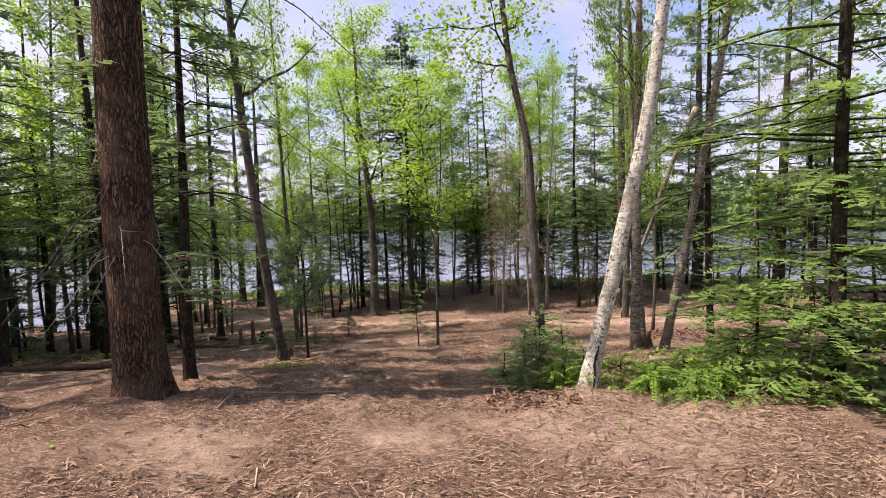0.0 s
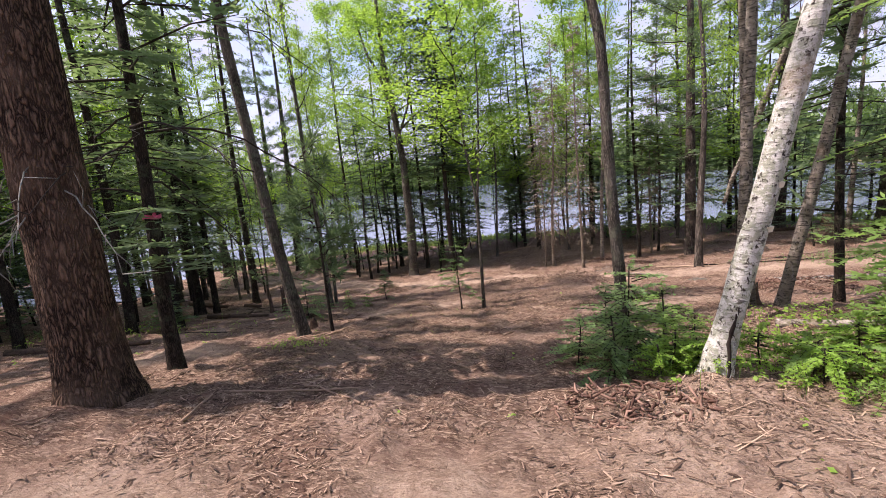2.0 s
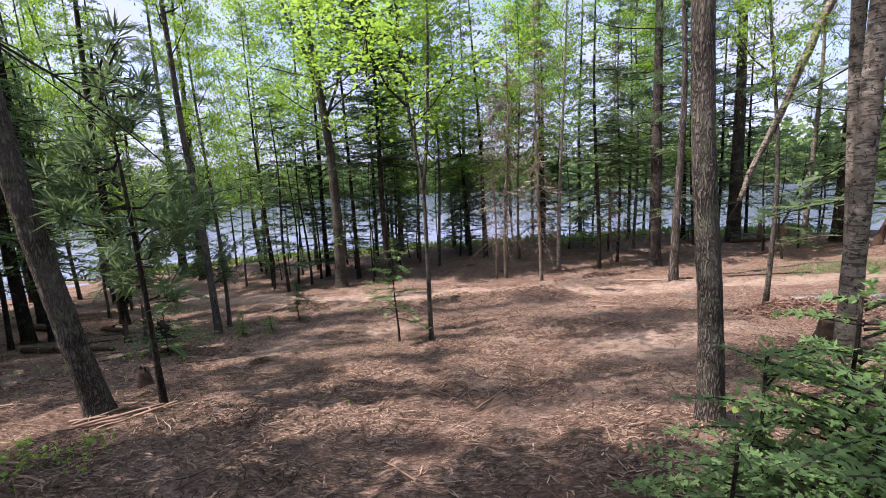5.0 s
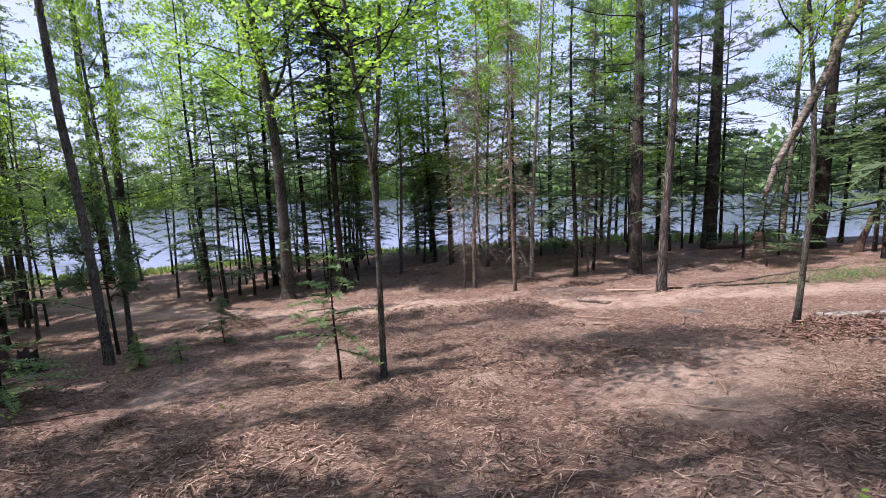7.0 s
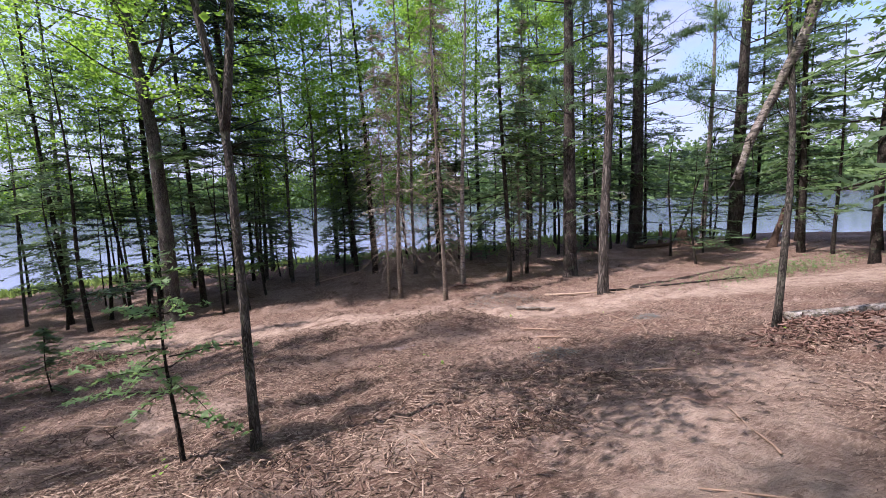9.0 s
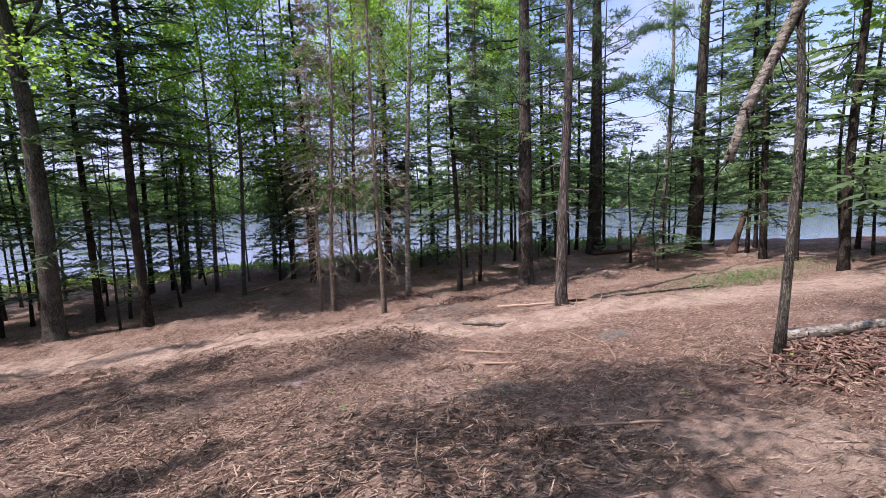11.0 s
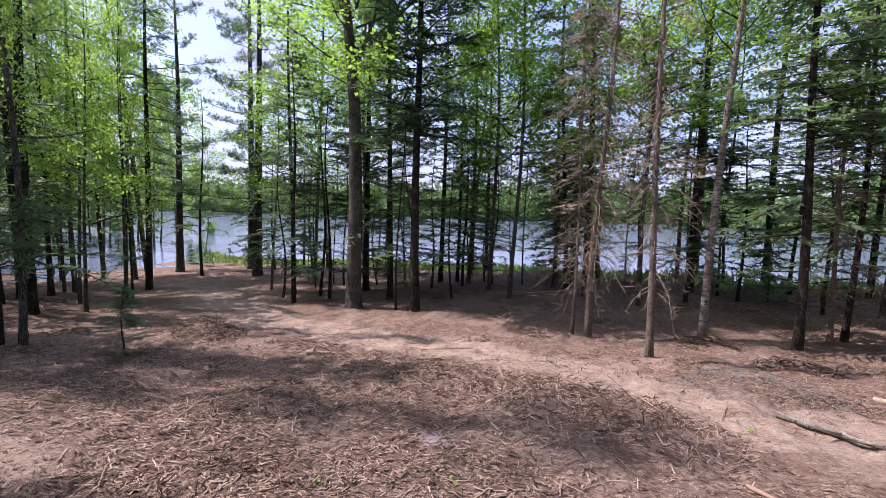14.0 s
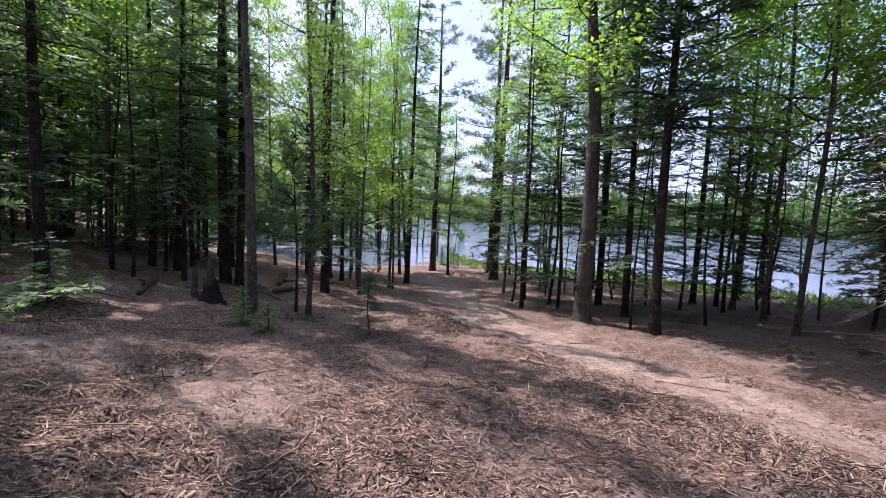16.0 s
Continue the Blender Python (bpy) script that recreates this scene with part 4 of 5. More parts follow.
for x, y, d, h in ((-12.8, 24.2, 0.14, 10), (-10.4, 21.3, 0.13, 9), (-13.9, 16.6, 0.16, 10), (-12.5, 22.5, 0.14, 9), (-12.4, 20.5, 0.12, 8), (-15.0, 23.6, 0.13, 11),
                   (-11.8, 23.7, 0.1, 9), (-2.5, 25.0, 0.09, 7), (-7.4, 31.8, 0.14, 10), (-6.1, 32.0, 0.14, 10), (-20.1, 28.5, 0.2, 11), (-10.2, 14.8, 0.1, 8)):
    tree("bare" if rng.random() < 0.45 else "pole", x, y, d, h, (rng.normal() * 0.025, rng.normal() * 0.025), 0.06, wide=0.6)
tree("maple", -5.62, 17.2, 0.14, 10, (-0.012, -0.004), 0.05, wide=0.32)


for x, y, d, h in ((0.6, 27.6, 0.2, 15), (4.6, 26.8, 0.18, 15), (-6.2, 30.2, 0.24, 19), (10.2, 26.4, 0.2, 15), (-9.4, 31.0, 0.24, 19), (6.4, 31.0, 0.2, 15), (-0.4, 29.0, 0.2, 17), (12.6, 30.0, 0.2, 14),
                   (-18.5, 29.0, 0.24, 18), (-21.5, 27.5, 0.2, 15)):
    tree("maple", x, y, d, h, (rng.normal() * 0.02, rng.normal() * 0.02), 0.1, wide=1.1)


for x, y in ((-19.2, 17.4), (-19.6, 11.8), (-12.4, 14.6)):
    tree("maple", x, y, 0.2, 15, (rng.normal() * 0.02, rng.normal() * 0.02), 0.1, wide=1.1)


def in_view_gap(x, y):
    """The cleared ground, which stays open."""
    if y > float(shore(x)) - 1.0:
        return True
    if x < 0 and y > 9 - 0.5 * x and rng.random() < 0.9 and y < 36:
        return True
    if -17 < x < -9 and -8 < y < 12:
        return True
    if -10 < x < 14 and -6 < y < 25:
        return True
    if -18 < x < -9 and 12 <= y < 22 and rng.random() < 0.6:
        return True
    return -17 < x < 15 and 18 < y < 27.5 and x + 17 > (27.5 - y) * 0.4


# ---- the wood behind, filled in by kind ----
placed = [(o.location.x, o.location.y) for o in scene.objects if o.parent is None and o.get("category") == "tree"]


def room(x, y, gap):
    return all((x - a) ** 2 + (y - b) ** 2 > gap * gap for a, b in placed)


def fill(count, x0, x1, y0, y1, gap, kinds):
    made = tries = 0
    while made < count and tries < count * 30:
        tries += 1
        x, y = rng.uniform(x0, x1), rng.uniform(y0, y1)
        if in_view_gap(x, y) or not room(x, y, gap):
            continue
        placed.append((x, y))
        k = kinds[int(rng.integers(len(kinds)))]
        if k == "young":
            young(x, y, rng.uniform(1.8, 5.0), False, 1.1, pool=YOUNG_LITE)
        else:
            d = {"pole": 0.1, "bare": 0.09}.get(k, 0.24) * rng.uniform(0.7, 1.5)
            tree(k, x, y, d, rng.uniform(8, 11) if k in ("pole", "bare") else rng.uniform(12, 17), (rng.normal() * 0.025, rng.normal() * 0.025), 0.08, sides=7, lite=True)
        made += 1


fill(56, -36, -10, 0, 30, 1.4, ("hemlock", "tall_hemlock", "maple", "pole", "young", "maple", "bare"))
fill(44, -62, -28, -8, 46, 2.0, ("hemlock", "maple", "young", "maple", "young"))
fill(12, -44, -30, 30, 50, 2.2, ("hemlock", "maple", "young", "maple"))
fill(28, 14.5, 32, 0, 20, 1.9, ("hemlock", "tall_hemlock", "maple", "young"))
fill(14, -14, 15, 27.5, 36, 0.8, ("pole", "bare", "young", "young", "pole", "bare"))
fill(4, -26, 0, 28, 38, 0.9, ("pole", "young", "young", "bare"))
# unseen trees behind and beside the start, added to cast dappled shade
fill(14, -14, 16, -18, -6, 2.6, ("maple", "hemlock", "tall_hemlock"))
fill(10, -30, -11, -10, 4, 2.4, ("maple", "hemlock"))
fill(34, -34, -18.5, 2, 27, 1.5, ("hemlock", "tall_hemlock", "maple", "hemlock"))

for x, y, h in ((19.0, 21.5, 13), (20.5, 19.0, 14), (18.9, 23.2, 12), (21.5, 17.0, 14), (13.0, 25.9, 12), (16.0, 26.4, 12), (19.8, 16.0, 13)):
    tree("hemlock", x, y, 0.2, h, (rng.normal() * 0.02, rng.normal() * 0.02), 0.05, sides=8)
fill(34, -40, -15, 2, 17, 1.2, ("young", "young", "bare", "young"))

for i in range(28):
    x = rng.uniform(-26, 14)
    young(x, float(shore(x)) - rng.uniform(0.6, 3.0), rng.uniform(0.5, 1.5), False, 1.4, "low dark hemlock bush at the water's edge", YOUNG_LITE)

# ---- shaded young hemlocks between the trunks ----
under = np.random.default_rng(404)


def off_track(x, y):
    return all(np.hypot(x - (ax + (bx - ax) * u), y - (ay + (by - ay) * u)) > 1.5 for (ax, ay), (bx, by) in zip(TRACK, TRACK[1:]) for u in (0, 0.25, 0.5, 0.75, 1))


for count, x0, x1, y0, y1, low, high in ((16, -3, 13, 26.5, 32.5, 4, 8), (7, -18, -6, 23, 35, 5, 10), (14, -24, -10.5, 8, 21, 4, 9), (8, -8, -4, 25, 33, 4, 8), (10, 13, 19, 17, 26, 4, 8)):
    made = tries = 0
    while made < count and tries < 900:
        tries += 1
        x, y = under.uniform(x0, x1), under.uniform(y0, y1)
        if y > float(shore(x)) - 0.8 or not room(x, y, 0.7) or not off_track(x, y):
            continue
        placed.append((x, y))
        h = under.uniform(low, high)
        tree("slim_hemlock", x, y, 0.02 * h + 0.02, h, (under.normal() * 0.02, under.normal() * 0.02), 0.08, sides=7, wide=under.uniform(0.7, 1.05))
        made += 1

# ---- young growth near the walk ----
for x, y, h, w in ((1.45, 6.75, 0.95, 1.3), (1.2, 6.45, 0.7, 1.4), (1.9, 6.9, 1.1, 1.1), (1.75, 6.3, 0.6, 1.5), (2.2, 6.9, 0.65, 1.2), (1.35, 7.2, 0.9, 1.2), (2.1, 7.4, 0.8, 1.3),
                   (1.0, 6.9, 0.6, 1.3), (1.6, 7.0, 1.2, 0.9), (1.55, 6.15, 0.45, 1.4), (2.05, 6.45, 0.4, 1.4)):
    # darker needles at the left, sun-brightened colours on the lit right part
    if x < 1.7 and y > 6.3:
        young(x, y, 0.95 * h, False, 0.95 * w, "soft dark green hemlock seedling with thin upright stems", SEEDLING_DARK)
    else:
        young(x, y, 0.8 * h, True, w, "low bushy hemlock seedling with bright green tips beside a trunk", SEEDLING)
for x, y, h, w in ((2.75, 5.75, 0.45, 1.0), (3.15, 5.5, 0.4, 1.1), (3.6, 5.75, 0.5, 1.0), (3.0, 6.2, 0.5, 1.1), (3.5, 6.4, 0.5, 1.2), (4.1, 6.2, 0.55, 1.1), (2.6, 6.4, 0.5, 0.9), (4.4, 6.9, 0.5, 1.2),
                   (2.0, 6.15, 0.4, 0.8)):
    young(x, y, 0.8 * h, True, 0.85 * w, "low spreading hemlock with flat yellow-green sprays", FERNY)
young(5.6, 6.3, 11.0, True, 1.0, "hemlock with broad light green boughs sweeping to the ground", BROAD)
young(4.45, 5.35, 1.5, True, 1.5, pool=SEEDLING[:1])
young(4.0, 6.0, 0.8, True, 1.5, pool=SEEDLING[:1])
young(5.4, 7.6, 3.2, True, 1.3)
young(6.9, 5.6, 5.0, False, 1.2)
young(-3.8, 17.5, 1.1, False, 1.6)
young(-0.75, 12.95, 1.8, True, 1.0, "thin young hemlock with sparse wide green sprays", SPARSE)
young(-4.6, 15.6, 0.6, True, 1.6)
young(-8.2, 12.2, 1.3, False, 1.8)
young(-5.01, 13.31, 0.9, False, 1.6, pool=SEEDLING_DARK)
young(-4.03, 15.78, 0.4, True, 1.4, "low bushy hemlock seedling beside a slender maple", SEEDLING)
for i, (x, y, h) in enumerate(((-2.97, 9.72, 3.4), (-5.75, 17.0, 3.6))):
    th = thing("young_pine", x, y, gz(x, y) - 0.02, "thin young white pine with soft blue-green needle tufts", "tree")
    part("trunk", trunk_mesh(x, y, 0.07, h, (-0.03, -0.01), 0.03, M_DARK, 70 + i, 8, 0.1)[0], th)
    m = sloped((-0.03, -0.01), h / 3.2, i * 2.0, 1.1)
    part("crown", SAP_PINE[i][0], th, m)
    tagged(part("branchwork", SAP_PINE[i][1], th, m), kind="stuff")


# ---- the far shore ----
def far_woods(count, seed, inland=False):
    g = np.random.default_rng(seed)
    quads = []
    for i in range(count):
        x = g.uniform(-420, 420)
        edge = float(far_edge(np.array(x)))
        y = edge - 1 + abs(g.normal()) * 40
        z = gz(x, y)
        h = g.uniform(11, 21)
        if i % 4 == 0:
            y, h = edge + g.uniform(-3, 2), g.uniform(2, 5)
            z = max(gz(x, y), WATER_Z - 0.6)
        if inland:
            x, y, h = g.uniform(-150, -46), g.uniform(-50, 60), g.uniform(8, 15)
            z = gz(x, y)
        n = 46
        f = g.uniform(0.08, 1, n)
        conifer = g.random() < 0.45
        r = (h * 0.2 * (1.05 - f)) if conifer else h * 0.27 * np.sqrt(np.clip(1 - (f * 1.9 - 1.05) ** 2, 0.02, 1))
        a = g.uniform(0, 6.283, n)
        c = np.stack([x + r * np.cos(a), y + r * np.sin(a), z + h * f], -1)
        d = unit(np.stack([np.cos(a), np.sin(a), g.normal(-0.1, 0.5, n)], -1) + g.normal(size=(n, 3)) * 0.4)
        w = unit(np.cross(d, g.normal(size=(n, 3)))) * g.uniform(0.5, 1.1, (n, 1))
        l = g.uniform(1.0, 2.2, (n, 1))
        quads.append(np.stack([c - d * l * 0.5, c + w, c + d * l * 0.6, c - w], 1))
    return quads_mesh("far_woods", quads, M_FAR_LEAF)


tagged(new("far_woods", far_woods(2300, 41)), "hazy green mixed woods along the far lake shore", "woods", kind="stuff")
tagged(new("deep_woods", far_woods(420, 42, True)), "dense green woods deeper inland on the slope", "woods", kind="stuff")


def shore_grass():
    g = np.random.default_rng(43)
    n = 9000
    x = g.uniform(-26, 19, n)
    y = shore(x) - g.gamma(1.4, 0.6, n) + 1.2
    z = ground(x, y)
    c = np.stack([x, y, z - 0.02], -1)
    d = unit(np.stack([g.normal(size=n) * 0.3, g.normal(size=n) * 0.3, np.ones(n)], -1))
    h = g.uniform(0.15, 0.55, (n, 1))
    w = unit(np.cross(d, g.normal(size=(n, 3)))) * 0.012
    bend = np.stack([g.normal(size=n), g.normal(size=n), np.zeros(n)], -1) * 0.12
    return quads_mesh("shore_grass", np.stack([c - w, c + w, c + d * h * 0.6 + w * 0.8, c + d * h + bend], 1), M_GRASS)


tagged(new("shore_grass", shore_grass()), "tall bright green grass and sedge along the water's edge", "grass", kind="stuff")


# ---- litter on the ground ----
def chips(count, seed, x0, x1, y0, y1, size, lift, broad=False):
    """Splinters of mulched wood, each a bent four-sided sliver."""
    g = np.random.default_rng(seed)
    x, y = g.uniform(x0, x1, count), g.uniform(y0, y1, count)
    dense = vnoise(x * 0.55 + 3, y * 0.55 + 8) + 0.5 * vnoise(x * 1.7, y * 1.7) + g.normal(size=count) * 0.35
    keep = dense - 0.8 * bare_sunlit_soil(x, y) > -0.4
    x, y = x[keep], y[keep]
    n = len(x)
    e = 0.08
    nz = np.stack([-(ground(x + e, y) - ground(x - e, y)) / (2 * e), -(ground(x, y + e) - ground(x, y - e)) / (2 * e), np.ones(n)], -1)
    nz = unit(nz)
    a = g.uniform(0, 6.283, n)
    d = unit(np.stack([np.cos(a), np.sin(a), g.normal(0.0, 0.35, n)], -1))
    d = unit(d - nz * (d * nz).sum(1, keepdims=True) * 0.8)
    s = unit(np.cross(nz, d))
    l = size * g.gamma(1.5, 0.65, (n, 1))
    w = np.minimum(l * g.uniform(0.025, 0.11, (n, 1)), 0.006)
    if broad:
        w = np.minimum(l * g.uniform(0.1, 0.34, (n, 1)), 0.009)
    t = w * 0.45
    c = np.stack([x, y, ground(x, y)], -1) + nz * (lift + g.uniform(0, 0.012, (n, 1))) 
    p0, p1 = c - d * l * 0.5, c + d * l * 0.5
    if broad:
        mid = c + s * w * g.normal(size=(n, 1)) * 0.8 + nz * w * g.uniform(-0.3, 0.9, (n, 1)) + d * l * g.uniform(-0.2, 0.2, (n, 1))
        rows = [np.stack([p - s * w * k, p + nz * t * k, p + s * w * k], 1) for p, k in ((p0, 0.35), (mid, 1.0), (p1, 0.2))]
        v = np.concatenate(rows, 1)
        tmpl = np.array([(0, 1, 4, 3), (1, 2, 5, 4), (3, 4, 7, 6), (4, 5, 8, 7)])
        f = (np.arange(n)[:, None, None] * 9 + tmpl[None]).reshape(-1, 4)
        return mesh_of("bark_flakes", v.reshape(-1, 3), f, M_FLAKE)
    rows = []
    for p, k in ((p0, 1.0), (p1, 0.5)):
        rows.append(np.stack([p - s * w * k, p + nz * t * k, p + s * w * k], 1))
    v = np.concatenate(rows, 1)
    tmpl = np.array([(0, 1, 4, 3), (1, 2, 5, 4)])
    f = (np.arange(n)[:, None, None] * 6 + tmpl[None]).reshape(-1, 4)
    return mesh_of("wood_chips", v.reshape(-1, 3), f, M_CHIP)


for n, seed, box, size in ((52000, 51, (-3, 4, 0.5, 7), 0.038), (44000, 55, (-3.5, 5, 7, 13), 0.042), (60000, 53, (-3, 7, 12.5, 19.5), 0.045), (24000, 52, (-12, 13, 9, 29), 0.075),
                           (12000, 56, (-9, 9, -1, 14), 0.06), (14000, 57, (-13, -3.4, 10, 22), 0.06), (2600, 54, (-5, 8, 0, 21), 0.12)):
    tagged(new("wood_chips", chips(n, seed, *box, size, 0.003)), "scattered splinters and chips of reddish mulched wood", "wood chips", kind="stuff")


for n, seed, box, size in ((34000, 151, (-3, 4, 0.8, 7), 0.03), (36000, 152, (-3.5, 5.5, 7, 13), 0.032), (56000, 153, (-3.5, 7, 12.5, 20), 0.034), (16000, 154, (-9, 11, 9, 27), 0.055), (14000, 155, (-13, -3.4, 10, 22), 0.05)):
    tagged(new("bark_flakes", chips(n, seed, *box, size, 0.006, True)), "broad flakes of torn bark and wood on the soil", "bark flakes", kind="stuff")


def mulch_heap(x, y, r, h, count, seed, thick=1.0, material=None):
    g = np.random.default_rng(seed)
    a, q = g.uniform(0, 6.283, count), np.sqrt(g.uniform(0, 1, count)) * r
    px, py = x + np.cos(a) * q * 1.3, y + np.sin(a) * q
    base = ground(px, py)
    z = base + h * (1 - (q / r) ** 2) * g.uniform(0.2, 1.0, count)
    sticks = []
    for i in range(count):
        d = unit(np.array((g.normal(), g.normal(), g.normal() * 0.35)))
        l = 0.035 + min(0.22, g.gamma(1.6, 0.04))
        c = np.array((px[i], py[i], z[i] + 0.01))
        sticks.append(tube([c - d * l / 2, c + g.normal(size=3) * 0.015, c + d * l / 2], (0.003 * thick, 0.006 * thick, 0.002 * thick), 4))
    v, f = join(sticks)
    return mesh_of("mulch_heap", v, f, material or M_CHIP)


for i, (x, y, r, h, n) in enumerate(((0.5, 18.3, 0.75, 0.13, 400), (1.3, 18.0, 0.75, 0.13, 400), (2.1, 17.7, 0.75, 0.13, 400), (2.9, 17.4, 0.75, 0.13, 400), (3.6, 17.1, 0.75, 0.13, 400), (-4.3, 19.6, 0.6, 0.22, 280),
                                     (0.3, 12.0, 0.7, 0.08, 200), (-1.8, 19.5, 0.6, 0.1, 200), (-0.4, 16.4, 0.8, 0.07, 220), (3.4, 20.2, 1.0, 0.1, 240), (1.5, 12.6, 0.8, 0.06, 200), (1.0, 14.6, 0.9, 0.06, 240))):
    tagged(new("mulch_heap", mulch_heap(x, y, r, h, n, 600 + i, 1.0, M_FLAKE if i % 2 else None)), "low heap of brown shredded sticks and mulch", "mulch heap", "heaps of mulch", kind="stuff")


heap_rng = np.random.default_rng(808)
for i in range(84):
    x, y = (heap_rng.uniform(-4.5, 7.5), heap_rng.uniform(4.2, 21)) if i < 46 else (heap_rng.uniform(-6, 12), heap_rng.uniform(19.5, 28))
    if float(bare_sunlit_soil(np.array([x]), np.array([y]))[0]) > 0.5:
        continue
    tagged(new("mulch_heap", mulch_heap(x, y, heap_rng.uniform(0.16, 0.45), heap_rng.uniform(0.03, 0.09), int(heap_rng.integers(50, 120)), 900 + i, 1.0, M_FLAKE if i % 3 else None)), "small tuft of torn roots and shredded sticks", "mulch heap", "tufts of mulch", kind="stuff")


def stick(x, y, length, angle, radius, material, name="stick", label="thin broken stick lying on the mulch", category="stick", knots=2, lift=0.0, rise=0.0, group="sticks on the ground"):
    _seed[0] += 1
    g = np.random.default_rng(_seed[0])
    a = radians(angle)
    n = 7
    s = np.linspace(-0.5, 0.5, n)
    px, py = math.cos(a) * length * s + g.normal(size=n) * min(length * 0.012, 0.014), math.sin(a) * length * s + g.normal(size=n) * min(length * 0.012, 0.014)
    pz = ground(x + px, y + py)
    fit = np.polyval(np.polyfit(s, pz, 1), s)
    fit = fit + max(0.0, float((pz - fit).max())) * 0.35
    z0 = gz(x, y)
    p = np.stack([px, py, fit - z0 + radius * 0.7 + lift + rise * (s + 0.5)], -1)
    pieces = [tube(p, radius * np.linspace(1.0, 0.55, n), 8 if radius > 0.03 else 5, 0.05, 0, _seed[0])]
    for k in range(knots):
        q = p[int(g.integers(1, n - 1))]
        e = q + unit(np.array((g.normal(), g.normal(), abs(g.normal()) * 0.5))) * length * g.uniform(0.08, 0.25)
        pieces.append(tube([q, (q + e) / 2, e], (radius * 0.5, radius * 0.35, radius * 0.15), 4))
    v, f = join(pieces)
    ob = new(name, mesh_of(name, v, f, material, radius > 0.03))
    ob.matrix_basis = pose(x, y, z0)
    return tagged(ob, label, category, group)


for i in range(90):
    x, y = rng.uniform(-6, 9), rng.uniform(1.5, 22)
    stick(x, y, rng.uniform(0.3, 1.3), rng.uniform(0, 180), rng.uniform(0.006, 0.014), M_STICK, knots=int(rng.integers(0, 3)))
stick(-1.9, 5.9, 1.5, 2, 0.014, M_STICK, label="pale straight stick half sunk in the mulch")
stick(7.17, 19.25, 1.4, -38, 0.035, M_SPLIT, "fallen_pole", "pale split length of a fallen pole below a snag", "pole", 0, group="fallen poles")
stick(9.55, 18.1, 3.6, -19, 0.03, M_TWIG_DARK, "fallen_pole", "long dark fallen pole lying below a snag", "pole", 1, group="fallen poles")
stick(4.35, 16.0, 0.8, -52, 0.02, M_STICK, label="pale straight stick lying across the mulch")
stick(4.2, 15.35, 0.55, -60, 0.022, M_STICK, label="pale split stick lying across the mulch")
stick(-1.5, 19.5, 1.6, -50, 0.03, M_STICK, label="grey broken branch among shredded sticks")
stick(-1.1, 18.9, 0.7, 20, 0.035, M_STICK, label="thick short piece of branch among shredded sticks")
stick(5.35, 18.0, 0.9, -45, 0.045, M_YELLOW, "fallen_pole", "short grey log lying in brush", "pole", 2, group="fallen poles")
stick(9.0, 13.15, 3.6, -18, 0.08, M_BROKEN, "birch_log", "fallen birch log with white mossy bark", "log", 0, group="birch logs")
stick(5.2, 7.7, 3.0, -8, 0.07, M_BROKEN, "birch_log", "fallen birch log among ferns", "log", 0, group="birch logs")
stick(-8.2, 9.7, 2.6, 12, 0.085, M_ROT, "rotten_log", "dark rotting log at the edge of the wood", "log", 1, group="rotten logs")
stick(-8.0, 14.8, 2.4, -14, 0.08, M_ROT, "rotten_log", "dark rotting log at the edge of the wood", "log", 2, group="rotten logs")
stick(-12.0, 19.2, 2.6, -25, 0.13, M_ROT, "rotten_log", "dark rotting log below hemlocks", "log", 2, group="rotten logs")
stick(15.6, 24.9, 2.6, -12, 0.1, M_ROT, "rotten_log", "rotting log beside stumps at the shore", "log", 1, group="rotten logs")
stick(1.5, 28.6, 2.6, 20, 0.03, M_STICK, "fallen_pole", "pale fallen pole near the shore", "pole", 0, group="fallen poles")


edge_rng = np.random.default_rng(515)
for i in range(34):
    x, y = edge_rng.uniform(-12, -4), edge_rng.uniform(10.5, 21)
    stick(x, y, edge_rng.uniform(0.4, 1.6), edge_rng.uniform(0, 180), edge_rng.uniform(0.008, 0.022), M_STICK if i % 3 else M_TWIG_DARK, label="broken grey-brown branch at the edge of the wood", knots=int(edge_rng.integers(1, 4)))
stick(-9.43, 18.21, 1.5, -40, 0.1, M_ROT, "rotten_log", "dark rotting log beside a slender maple", "log", 2, group="rotten logs")
for i in range(12):
    x, y = edge_rng.uniform(-11, -4.5), edge_rng.uniform(11, 20)
    tagged(new("mulch_heap", mulch_heap(x, y, edge_rng.uniform(0.25, 0.6), edge_rng.uniform(0.05, 0.14), 110, 1300 + i, 1.1, M_FLAKE)), "small tuft of torn roots and shredded sticks", "mulch heap", "tufts of mulch", kind="stuff")
for i, (x, y) in enumerate(((-3.98, 19.15), (-12.95, 21.97))):
    tagged(new("mulch_heap", mulch_heap(x, y, 0.5, 0.22, 260, 1330 + i, 1.2, M_FLAKE)), "low heap of brown shredded sticks and mulch", "mulch heap", "heaps of mulch", kind="stuff")


